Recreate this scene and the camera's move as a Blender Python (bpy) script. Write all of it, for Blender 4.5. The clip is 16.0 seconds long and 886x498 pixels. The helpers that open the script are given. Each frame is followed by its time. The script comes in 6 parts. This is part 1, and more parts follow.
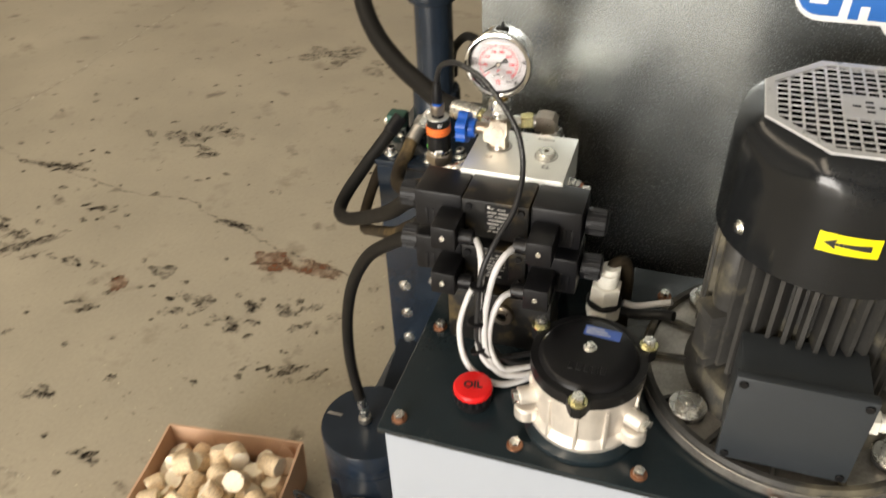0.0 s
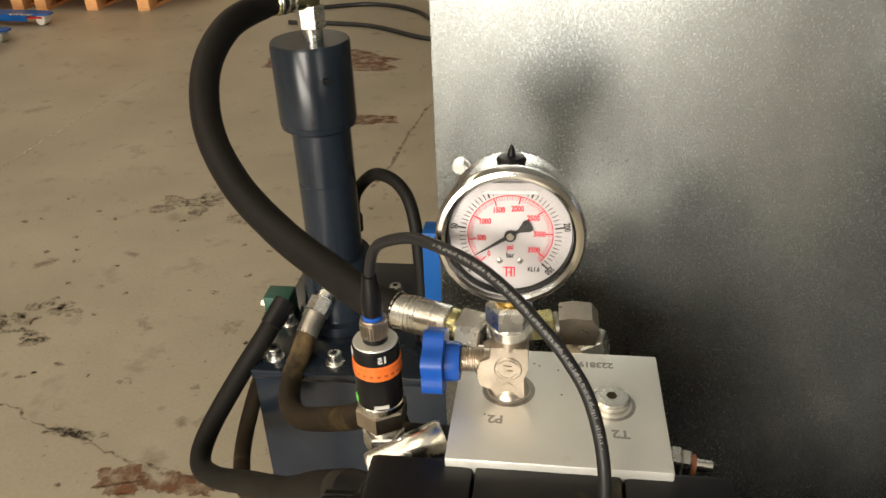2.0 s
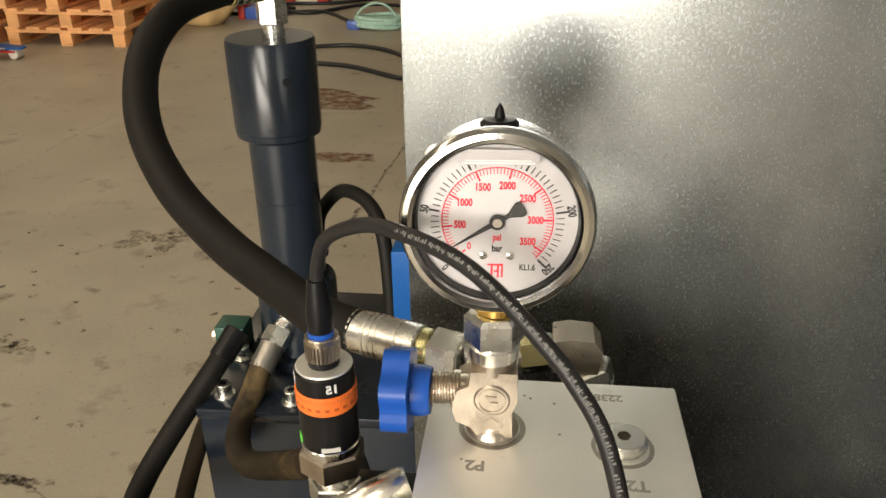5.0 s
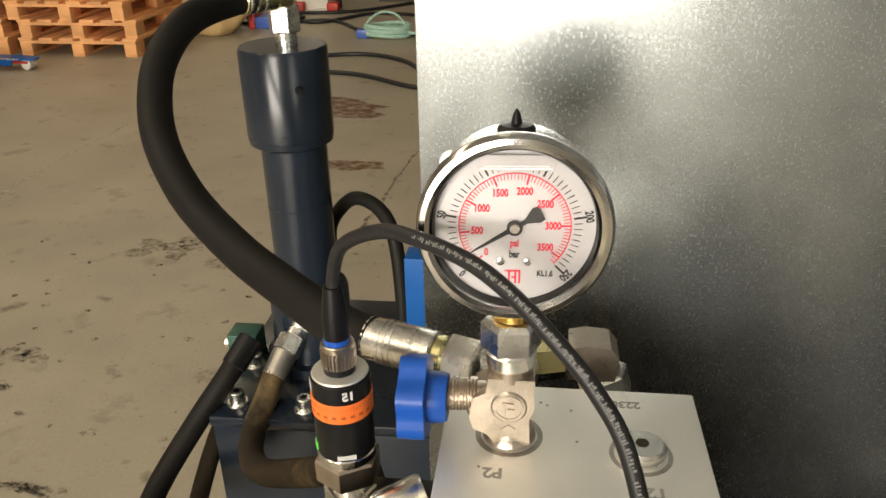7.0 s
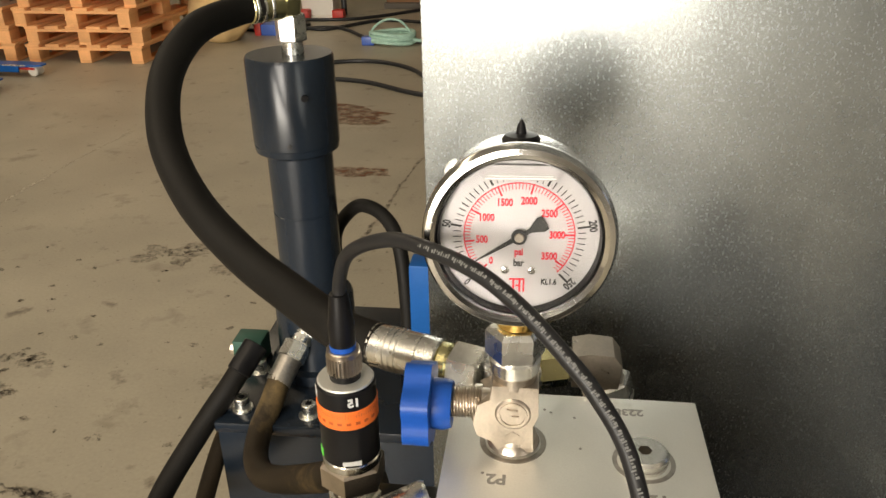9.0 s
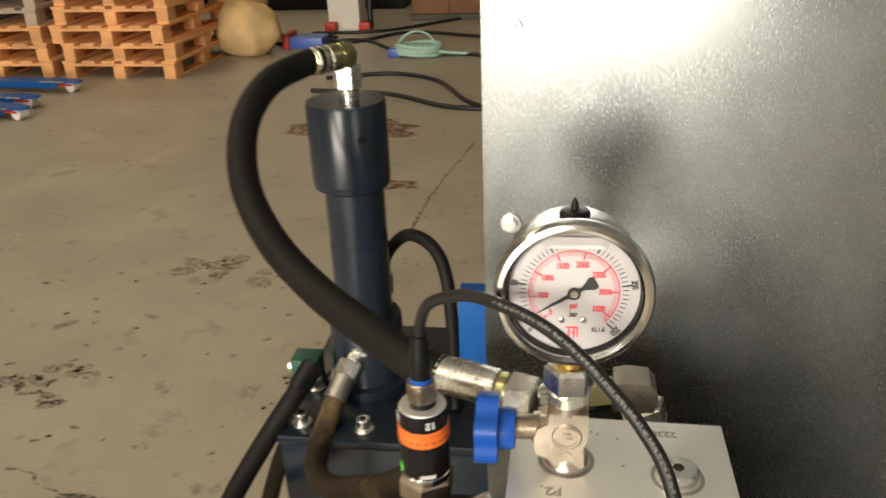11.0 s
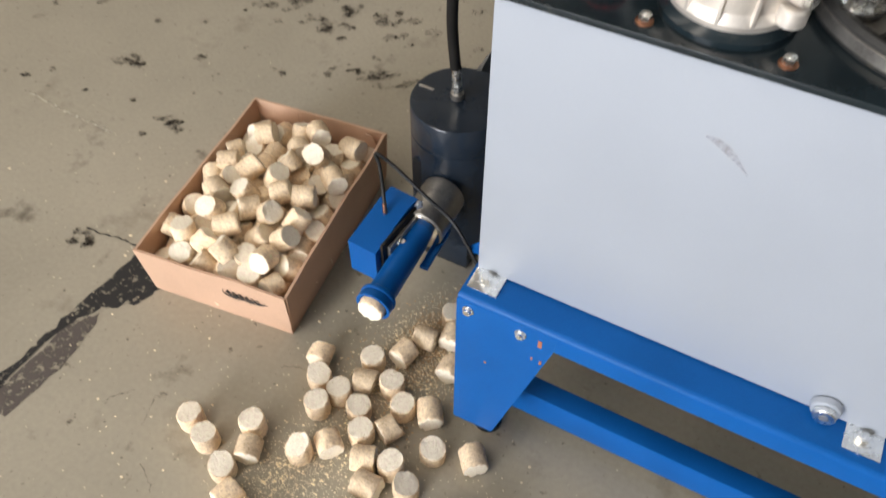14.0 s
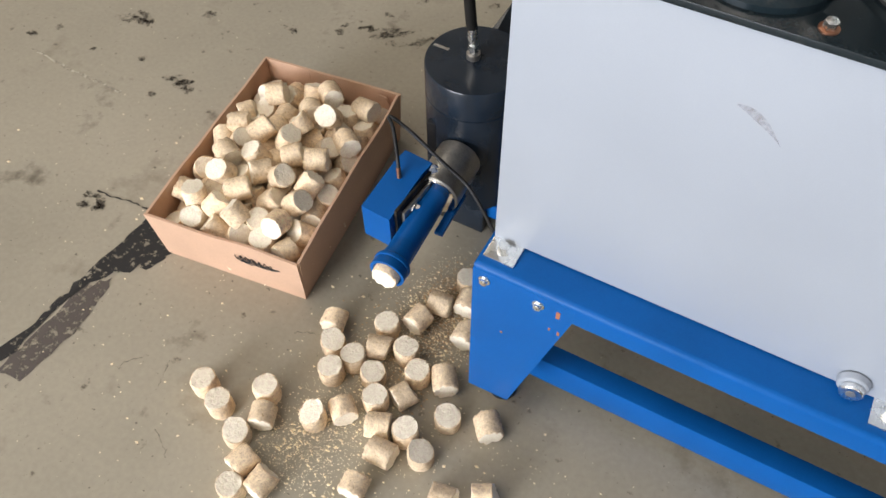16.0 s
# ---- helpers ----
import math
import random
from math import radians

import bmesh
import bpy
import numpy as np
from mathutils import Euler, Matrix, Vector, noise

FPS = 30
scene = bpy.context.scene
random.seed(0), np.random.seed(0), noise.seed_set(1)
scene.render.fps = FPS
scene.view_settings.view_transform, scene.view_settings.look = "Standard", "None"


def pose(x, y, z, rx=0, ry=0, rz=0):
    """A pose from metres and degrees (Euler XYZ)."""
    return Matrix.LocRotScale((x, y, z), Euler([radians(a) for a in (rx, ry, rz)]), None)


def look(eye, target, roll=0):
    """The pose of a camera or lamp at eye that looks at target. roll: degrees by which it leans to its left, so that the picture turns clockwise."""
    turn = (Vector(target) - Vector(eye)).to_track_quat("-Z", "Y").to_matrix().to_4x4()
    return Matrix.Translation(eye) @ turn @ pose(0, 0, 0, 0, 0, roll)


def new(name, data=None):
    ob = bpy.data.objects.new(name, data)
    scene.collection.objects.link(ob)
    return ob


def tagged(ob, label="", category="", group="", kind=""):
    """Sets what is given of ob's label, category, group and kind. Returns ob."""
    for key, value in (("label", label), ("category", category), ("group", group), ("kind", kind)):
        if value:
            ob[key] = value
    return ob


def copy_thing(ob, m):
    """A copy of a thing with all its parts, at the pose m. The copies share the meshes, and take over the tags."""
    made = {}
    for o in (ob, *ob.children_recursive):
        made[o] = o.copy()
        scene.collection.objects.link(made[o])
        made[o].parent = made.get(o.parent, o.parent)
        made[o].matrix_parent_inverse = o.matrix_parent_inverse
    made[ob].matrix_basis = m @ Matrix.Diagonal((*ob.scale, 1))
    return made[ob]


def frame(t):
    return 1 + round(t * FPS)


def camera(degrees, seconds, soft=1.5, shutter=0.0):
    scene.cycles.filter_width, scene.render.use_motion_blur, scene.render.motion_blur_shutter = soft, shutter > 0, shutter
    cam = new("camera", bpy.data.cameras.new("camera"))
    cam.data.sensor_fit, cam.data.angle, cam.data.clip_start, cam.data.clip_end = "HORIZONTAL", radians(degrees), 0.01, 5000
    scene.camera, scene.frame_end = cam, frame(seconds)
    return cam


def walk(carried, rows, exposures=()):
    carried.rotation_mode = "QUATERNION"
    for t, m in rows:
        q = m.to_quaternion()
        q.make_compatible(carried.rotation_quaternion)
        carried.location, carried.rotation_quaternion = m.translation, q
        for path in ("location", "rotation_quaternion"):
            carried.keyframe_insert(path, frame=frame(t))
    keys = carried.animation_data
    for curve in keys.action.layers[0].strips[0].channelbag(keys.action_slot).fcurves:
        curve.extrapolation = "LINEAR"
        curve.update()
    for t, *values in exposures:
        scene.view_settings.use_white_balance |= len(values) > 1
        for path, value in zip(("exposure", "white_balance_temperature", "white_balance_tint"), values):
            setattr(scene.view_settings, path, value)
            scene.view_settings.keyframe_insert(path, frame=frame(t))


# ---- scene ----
cam = camera(58.3, 16.0, shutter=0.5)
PATH = [
    (0, (0.181, 0.144, 1.603), (-0.338, 1.621, 0.359), -2.4),
    (0.5, (0.129, 0.198, 1.61), (-0.254, 1.762, 0.425), -1.8),
    (1, (0.084, 0.327, 1.564), (-0.25, 1.97, 0.474), -2.0),
    (1.5, (0.035, 0.489, 1.47), (-0.266, 2.2, 0.479), -1.7),
    (2, (0.002, 0.562, 1.418), (-0.253, 2.279, 0.424), -2.3),
    (2.5, (0.0, 0.592, 1.396), (-0.224, 2.315, 0.405), -1.4),
    (3, (-0.008, 0.627, 1.357), (-0.214, 2.366, 0.39), -0.8),
    (3.5, (-0.006, 0.638, 1.349), (-0.2, 2.397, 0.417), -0.8),
    (6, (-0.005, 0.63, 1.355), (-0.218, 2.408, 0.464), -0.9),
    (6.5, (-0.005, 0.637, 1.352), (-0.224, 2.414, 0.461), -1.4),
    (7, (-0.008, 0.633, 1.352), (-0.234, 2.416, 0.476), -1.2),
    (7.5, (-0.006, 0.634, 1.352), (-0.24, 2.416, 0.475), -1.5),
    (8, (-0.007, 0.632, 1.353), (-0.244, 2.419, 0.487), -1.3),
    (10.5, (-0.009, 0.624, 1.361), (-0.246, 2.416, 0.505), -1.1),
    (11, (-0.021, 0.575, 1.405), (-0.319, 2.363, 0.56), -2.3),
    (11.5, (0.018, 0.37, 1.467), (-0.455, 2.104, 0.591), -2.2),
    (12, (0.065, 0.166, 1.474), (-0.565, 1.743, 0.417), -0.9),
    (12.5, (0.106, 0.087, 1.453), (-0.555, 1.548, 0.258), 0.4),
    (13, (0.169, 0.029, 1.438), (-0.494, 1.379, 0.12), 1.4),
    (13.5, (0.224, -0.01, 1.41), (-0.432, 1.227, -0.018), 0.5),
    (14, (0.197, 0.035, 1.343), (-0.391, 1.143, -0.216), 0.3),
    (14.5, (0.183, 0.065, 1.316), (-0.353, 1.099, -0.31), -0.2),
    (15, (0.183, 0.068, 1.318), (-0.362, 1.063, -0.33), -1.0),
    (15.5, (0.18, 0.063, 1.327), (-0.383, 1.064, -0.311), -1.1),
    (16, (0.179, 0.061, 1.331), (-0.396, 1.075, -0.295), -0.9),
]
walk(cam, [(t, look(eye, target, roll)) for t, eye, target, roll in PATH],
     [(0.0, 0.40, 8300, 11), (0.5, 0.53, 8300, 11), (1.0, 0.35, 8500, 11), (1.6, 0.22, 8900, 11), (11.0, 0.20, 8900, 11), (11.8, 0.35, 8600, 11), (12.4, 0.56, 8100, 11), (13.0, 0.20, 7400, 11), (13.5, 0.27, 7300, 12), (14.0, 0.22, 7050, 12), (14.5, 0.11, 7000, 12), (15.0, 0.24, 6900, 12), (16.0, 0.25, 6900, 12)])

# ---- light ----
world = bpy.data.worlds.new("sky")
scene.world = world
world.use_nodes = True
sky = world.node_tree.nodes.new("ShaderNodeTexSky")
sky.sky_type, sky.sun_disc = "NISHITA", False
sky.sun_elevation, sky.sun_rotation = radians(52), radians(20)
back = world.node_tree.nodes["Background"]
back.inputs["Strength"].default_value = 0.12
world.node_tree.links.new(sky.outputs[0], back.inputs[0])

sun = new("sun", bpy.data.lights.new("sun", "SUN"))
sun.data.energy, sun.data.angle, sun.data.color = 2.5, radians(1.0), (1.0, 0.95, 0.88)
sun.matrix_world = look((3, 6, 10), (0, 0, 0))


# area lamp added in an assumed doorway to light the machine's front
def door_fill(x0, x1, z0, z1, watts):
    lamp = new("added_door_fill", bpy.data.lights.new("added_door_fill", "AREA"))
    lamp.data.shape, lamp.data.size, lamp.data.size_y = "RECTANGLE", x1 - x0, z1 - z0
    lamp.data.energy, lamp.data.color = watts, (0.90, 0.97, 1.09)
    lamp.matrix_world = look(((x0 + x1) / 2, -7.9, (z0 + z1) / 2), ((x0 + x1) / 2, 3.0, (z0 + z1) / 2 - 0.9))


# assumed openings behind the camera, placed to shape front light and reflections
DOORS = ((-5.2, -0.3), (7.4, 8.8))
for (a, b), watts in zip(DOORS, (198, 50)):
    door_fill(a + 0.05, b - 0.05, 0.1, 4.1, watts * (b - a))

# added overhead fill lamps, out of view: x, y, length, watts
OVERHEAD_FILLS = ((-5.0, 3.0, 16.0, 185), (-2.0, -3.4, 6.2, 108), (4.4, 2.0, 18.0, 22))
for x, y, long, watts in OVERHEAD_FILLS:
    lamp = new("added_overhead_fill", bpy.data.lights.new("added_overhead_fill", "AREA"))
    lamp.data.shape, lamp.data.size, lamp.data.size_y, lamp.data.energy = "RECTANGLE", 1.15, long, watts
    lamp.data.color = (1.0, 0.95, 0.87)
    lamp.matrix_world = pose(x, y, 5.44)

# ---- materials ----


def mat(name, color, rough=0.5, metal=0.0, vary=0.15, scale=30.0, bump=0.0, fine=220.0, spread=0.1, coat=0.0, per_object=0.0, dirt=None, dirt_amount=0.0, dirt_scale=12.0, spec=0.5):
    m = bpy.data.materials.new(name)
    m.use_nodes = True
    n, l = m.node_tree.nodes, m.node_tree.links
    p = n["Principled BSDF"]
    co = n.new("ShaderNodeTexCoord")
    big = n.new("ShaderNodeTexNoise")
    big.inputs["Scale"].default_value, big.inputs["Detail"].default_value = scale, 6
    small = n.new("ShaderNodeTexNoise")
    small.inputs["Scale"].default_value, small.inputs["Detail"].default_value = fine, 3
    l.new(co.outputs["Object"], big.inputs["Vector"]), l.new(co.outputs["Object"], small.inputs["Vector"])
    mix = n.new("ShaderNodeMix")
    mix.data_type = "RGBA"
    dark = [c * (1 - vary) for c in color]
    light = [min(1, c * (1 + vary)) for c in color]
    mix.inputs["A"].default_value, mix.inputs["B"].default_value = (*dark, 1), (*light, 1)
    both = n.new("ShaderNodeMath")
    both.operation = "MULTIPLY_ADD"
    l.new(big.outputs["Fac"], both.inputs[0])
    both.inputs[1].default_value = 0.7
    part_small = n.new("ShaderNodeMath")
    part_small.operation = "MULTIPLY"
    part_small.inputs[1].default_value = 0.3
    l.new(small.outputs["Fac"], part_small.inputs[0]), l.new(part_small.outputs[0], both.inputs[2])
    ramp = n.new("ShaderNodeMapRange")
    ramp.inputs["From Min"].default_value, ramp.inputs["From Max"].default_value = 0.35, 0.65
    l.new(both.outputs[0], ramp.inputs["Value"])
    l.new(ramp.outputs[0], mix.inputs["Factor"])
    col = mix.outputs["Result"]
    if per_object:
        info = n.new("ShaderNodeObjectInfo")
        hsv = n.new("ShaderNodeHueSaturation")
        rng = n.new("ShaderNodeMapRange")
        rng.inputs["To Min"].default_value, rng.inputs["To Max"].default_value = 1 - per_object, 1 + per_object
        l.new(info.outputs["Random"], rng.inputs["Value"]), l.new(rng.outputs[0], hsv.inputs["Value"]), l.new(col, hsv.inputs["Color"])
        col = hsv.outputs["Color"]
    if dirt:
        dn = n.new("ShaderNodeTexNoise")
        dn.inputs["Scale"].default_value, dn.inputs["Detail"].default_value, dn.inputs["Roughness"].default_value = dirt_scale, 8, 0.65
        l.new(co.outputs["Object"], dn.inputs["Vector"])
        dr = n.new("ShaderNodeMapRange")
        dr.inputs["From Min"].default_value, dr.inputs["From Max"].default_value = 0.62 - dirt_amount * 0.3, 0.8 - dirt_amount * 0.3
        dr.inputs["To Max"].default_value = 0.85
        l.new(dn.outputs["Fac"], dr.inputs["Value"])
        dm = n.new("ShaderNodeMix")
        dm.data_type = "RGBA"
        dm.inputs["B"].default_value = (*dirt, 1)
        l.new(dr.outputs[0], dm.inputs["Factor"]), l.new(col, dm.inputs["A"])
        col = dm.outputs["Result"]
    l.new(col, p.inputs["Base Color"])
    rr = n.new("ShaderNodeMapRange")
    rr.inputs["To Min"].default_value, rr.inputs["To Max"].default_value = max(0.02, rough - spread), min(1, rough + spread)
    l.new(big.outputs["Fac"], rr.inputs["Value"]), l.new(rr.outputs[0], p.inputs["Roughness"])
    p.inputs["Metallic"].default_value = metal
    p.inputs["Specular IOR Level"].default_value = spec
    if coat:
        p.inputs["Coat Weight"].default_value, p.inputs["Coat Roughness"].default_value = coat, 0.08
    if bump:
        b = n.new("ShaderNodeBump")
        b.inputs["Strength"].default_value, b.inputs["Distance"].default_value = bump, 0.002
        l.new(both.outputs[0], b.inputs["Height"]), l.new(b.outputs[0], p.inputs["Normal"])
    return m


M = {}
M["concrete_wall"] = mat("wall_plaster", (0.36, 0.34, 0.30), 0.85, scale=2, fine=60, bump=0.2)
M["dark_wall"] = mat("dark_wall", (0.10, 0.085, 0.07), 0.8, scale=2, fine=60, bump=0.2)
M["roof"] = mat("roof_sheet", (0.42, 0.42, 0.41), 0.7, scale=3, fine=60)
M["tank_white"] = mat("grey_white_powder_coat", (0.325, 0.355, 0.40), 0.4, vary=0.03, scale=5, fine=500, bump=0.03)
M["petrol"] = mat("dark_petrol_paint", (0.010, 0.017, 0.021), 0.2, vary=0.2, scale=10, fine=300, bump=0.03, dirt=(0.09, 0.085, 0.07), dirt_amount=0.05, spec=0.4)
M["navy"] = mat("dark_blue_grey_paint", (0.012, 0.019, 0.029), 0.22, vary=0.15, scale=14, fine=300, bump=0.04)
# the column paint, darkened and dulled to keep sky sheen off the gusset
M["navy_darkened"] = mat("darkened_blue_grey_paint", (0.008, 0.011, 0.015), 0.75, vary=0.2, scale=14, fine=300, bump=0.04, spec=0.12)
M["blue"] = mat("bright_blue_powder_coat", (0.0002, 0.090, 0.33), 0.38, vary=0.10, scale=8, fine=350, bump=0.08, spec=0.16)
M["rubber"] = mat("black_hose_rubber", (0.008, 0.0072, 0.0062), 0.6, vary=0.3, scale=25, fine=600, bump=0.15, spec=0.22)
M["rubber_brown"] = mat("dusty_hose_rubber", (0.032, 0.023, 0.014), 0.65, vary=0.3, scale=25, fine=500, bump=0.15, dirt=(0.22, 0.15, 0.07), dirt_amount=0.35, spec=0.2)
M["black"] = mat("black_plastic", (0.006, 0.006, 0.007), 0.36, vary=0.25, scale=40, fine=500, bump=0.04, spec=0.25)
M["black_dusty"] = mat("dusty_black_metal", (0.007, 0.0068, 0.0066), 0.36, vary=0.3, scale=30, fine=400, bump=0.08, dirt=(0.13, 0.09, 0.04), dirt_amount=0.26, dirt_scale=22, spec=0.3)
M["cable_black"] = mat("black_cable_jacket", (0.016, 0.016, 0.017), 0.42, vary=0.2, scale=40, fine=700, spec=0.3)
M["cable_white"] = mat("white_cable_jacket", (0.55, 0.54, 0.54), 0.45, vary=0.06, scale=40, fine=400)
M["zinc"] = mat("zinc_plated_steel", (0.90, 0.89, 0.85), 0.27, metal=1.0, vary=0.14, scale=60, fine=500, bump=0.06, dirt=(0.42, 0.40, 0.30), dirt_amount=0.12, dirt_scale=55)
M["nickel"] = mat("nickel_plated_brass", (0.50, 0.435, 0.37), 0.31, metal=1.0, vary=0.14, scale=90, fine=700, bump=0.22, dirt=(0.22, 0.17, 0.12), dirt_amount=0.1, dirt_scale=90)
M["yellow_zinc"] = mat("yellow_passivated_steel", (0.66, 0.61, 0.34), 0.22, metal=1.0, vary=0.15, scale=50, fine=500)
M["chrome"] = mat("polished_stainless", (0.76, 0.75, 0.73), 0.17, metal=1.0, vary=0.03, scale=30, fine=300, spread=0.04)
M["brass"] = mat("brass", (0.72, 0.48, 0.16), 0.2, metal=1.0, vary=0.1, scale=80, fine=400)
M["copper"] = mat("copper_washer", (0.40, 0.19, 0.115), 0.4, metal=1.0, vary=0.1, scale=80, fine=400)
M["alu"] = mat("milled_aluminium", (0.80, 0.80, 0.755), 0.40, metal=0.62, vary=0.06, scale=18, fine=1100, bump=0.10, dirt=(0.52, 0.49, 0.40), dirt_amount=0.06, dirt_scale=30)
M["cast_alu"] = mat("cast_aluminium", (0.74, 0.69, 0.63), 0.5, metal=0.75, vary=0.08, scale=60, fine=500, bump=0.25)
M["steel_worn"] = mat("worn_steel", (0.40, 0.38, 0.35), 0.38, metal=0.9, vary=0.3, scale=25, fine=300, bump=0.1)
M["motor_grey"] = mat("dark_grey_motor_paint", (0.010, 0.011, 0.012), 0.17, vary=0.12, scale=14, fine=400, bump=0.04, spec=0.4)
M["motor_dusty"] = mat("dusty_motor_casting", (0.035, 0.034, 0.032), 0.45, vary=0.25, scale=20, fine=300, bump=0.12, dirt=(0.17, 0.15, 0.105), dirt_amount=0.35, dirt_scale=16, spec=0.3)
M["terminal"] = mat("blue_grey_terminal_paint", (0.026, 0.031, 0.036), 0.33, vary=0.1, scale=14, fine=400, bump=0.05)
M["grille"] = mat("fan_guard_paint", (0.60, 0.60, 0.61), 0.30, metal=0.35, vary=0.08, scale=40, fine=400)
M["red"] = mat("red_plastic", (0.75, 0.012, 0.015), 0.35, vary=0.06, scale=50, fine=500)
M["knob_blue"] = mat("blue_plastic", (0.003, 0.075, 0.37), 0.36, vary=0.08, scale=50, fine=500, spec=0.3)
M["orange"] = mat("orange_label", (0.86, 0.17, 0.035), 0.45, vary=0.05, scale=60, fine=500)
M["ink_red"] = mat("red_print", (0.60, 0.008, 0.03), 0.6, vary=0.03)
M["ink_black"] = mat("black_print", (0.012, 0.012, 0.012), 0.6, vary=0.03)
M["ink_grey"] = mat("grey_print", (0.30, 0.29, 0.27), 0.6, vary=0.03)
M["ink_white"] = mat("white_print", (0.62, 0.62, 0.61), 0.6, vary=0.03)
M["dial"] = mat("white_dial", (0.40, 0.388, 0.392), 0.5, vary=0.02, scale=20)
M["yellow"] = mat("yellow_sticker", (0.85, 0.72, 0.02), 0.4, vary=0.04)
M["sticker_blue"] = mat("blue_sticker", (0.05, 0.12, 0.42), 0.35, vary=0.1, scale=80)
M["logo_blue"] = mat("blue_vinyl", (0.01, 0.13, 0.45), 0.4, vary=0.03)
M["logo_white"] = mat("white_vinyl", (0.8, 0.8, 0.8), 0.4, vary=0.02)
M["cream"] = mat("cream_fitting", (0.76, 0.73, 0.65), 0.45, vary=0.12, scale=40, fine=300, bump=0.08)
M["green_box"] = mat("dark_green_plastic", (0.01, 0.07, 0.05), 0.45, vary=0.2)
M["green_led"] = mat("green_indicator", (0.1, 0.75, 0.1), 0.3, vary=0.05)
M["card"] = mat("brown_cardboard", (0.58, 0.37, 0.25), 0.8, vary=0.08, scale=9, fine=240, bump=0.1)
M["card_in"] = mat("cardboard_inside", (0.52, 0.325, 0.215), 0.85, vary=0.1, scale=9, fine=240, bump=0.1)
M["briquette"] = mat("pressed_sawdust", (0.86, 0.645, 0.44), 0.9, vary=0.24, scale=150, fine=600, bump=0.8, per_object=0.18, dirt=(0.40, 0.24, 0.12), dirt_amount=0.30, dirt_scale=170)
M["briquette_end"] = mat("broken_sawdust_face", (0.98, 0.815, 0.655), 0.9, vary=0.16, scale=190, fine=650, bump=0.9, per_object=0.08, dirt=(0.55, 0.37, 0.20), dirt_amount=0.24, dirt_scale=190)
M["sawdust"] = mat("sawdust_flakes", (0.90, 0.74, 0.52), 0.9, vary=0.2, scale=30, fine=200, per_object=0.1)
M["sawdust_brown"] = mat("brown_sawdust", (0.50, 0.33, 0.19), 0.9, vary=0.25, scale=30, fine=200)
M["scale_ink"] = mat("faded_orange_print", (0.42, 0.07, 0.015), 0.5, vary=0.05)
M["cable_print"] = mat("dim_grey_print", (0.15, 0.15, 0.145), 0.6, vary=0.1)
M["bubble"] = mat("pale_glycerine_bubble", (0.33, 0.315, 0.32), 0.3, vary=0.05, scale=120, fine=400, spec=0.6)
M["pallet_wood"] = mat("orange_pallet_wood", (0.76, 0.37, 0.16), 0.75, vary=0.2, scale=5, fine=90, bump=0.2, per_object=0.15)
M["pallet_old"] = mat("weathered_pallet_wood", (0.42, 0.33, 0.25), 0.8, vary=0.25, scale=5, fine=90, bump=0.2, per_object=0.15)
M["sack"] = mat("tan_sack_cloth", (0.60, 0.41, 0.20), 0.75, vary=0.15, scale=6, fine=120, bump=0.3)
M["post_white"] = mat("white_painted_post", (0.72, 0.69, 0.63), 0.6, vary=0.06, scale=4, fine=60)
M["mint"] = mat("mint_green_hose", (0.34, 0.55, 0.46), 0.5, vary=0.15)
M["red_paint"] = mat("red_painted_metal", (0.5, 0.03, 0.02), 0.5, vary=0.15)
M["wood_door"] = mat("brown_door_wood", (0.22, 0.10, 0.045), 0.6, vary=0.2, scale=4, fine=60)
M["yard"] = mat("pale_yard_concrete", (0.50, 0.48, 0.44), 0.9, vary=0.12, scale=1.2, fine=30)
M["rust"] = mat("orange_primer_chip", (0.34, 0.12, 0.06), 0.7, vary=0.2, scale=80)


def galvanised():
    m = mat("galvanised_sheet", (0.235, 0.253, 0.253), 0.26, metal=0.82, vary=0.08, scale=40, fine=900, spread=0.04)
    n, l = m.node_tree.nodes, m.node_tree.links
    co, p = n["Texture Coordinate"], n["Principled BSDF"]
    st = n.new("ShaderNodeTexNoise")
    st.inputs["Scale"].default_value, st.inputs["Detail"].default_value, st.inputs["Roughness"].default_value = 700, 2, 0.5
    mapping = n.new("ShaderNodeMapping")
    mapping.inputs["Scale"].default_value = (1.0, 1.0, 0.6)
    l.new(co.outputs["Object"], mapping.inputs["Vector"]), l.new(mapping.outputs[0], st.inputs["Vector"])
    r = n.new("ShaderNodeMapRange")
    r.inputs["From Min"].default_value, r.inputs["From Max"].default_value = 0.3, 0.7
    r.inputs["To Min"].default_value, r.inputs["To Max"].default_value = 0.235, 0.285
    l.new(st.outputs["Fac"], r.inputs["Value"]), l.new(r.outputs[0], p.inputs["Roughness"])
    # slow waves of the sheet
    wave, b2 = n.new("ShaderNodeTexNoise"), n.new("ShaderNodeBump")
    wave.inputs["Scale"].default_value, wave.inputs["Detail"].default_value = 9, 2
    b2.inputs["Strength"].default_value, b2.inputs["Distance"].default_value = 0.25, 0.004
    l.new(mapping.outputs[0], wave.inputs["Vector"]), l.new(wave.outputs["Fac"], b2.inputs["Height"]), l.new(b2.outputs[0], p.inputs["Normal"])
    g, tone = n.new("ShaderNodeMapRange"), n.new("ShaderNodeHueSaturation")
    g.inputs["From Min"].default_value, g.inputs["From Max"].default_value = 0.3, 0.7
    g.inputs["To Min"].default_value, g.inputs["To Max"].default_value = 0.93, 1.06
    l.new(st.outputs["Fac"], g.inputs["Value"]), l.new(g.outputs[0], tone.inputs["Value"])
    l.new(p.inputs["Base Color"].links[0].from_socket, tone.inputs["Color"]), l.new(tone.outputs[0], p.inputs["Base Color"])
    return m


M["galv"] = galvanised()


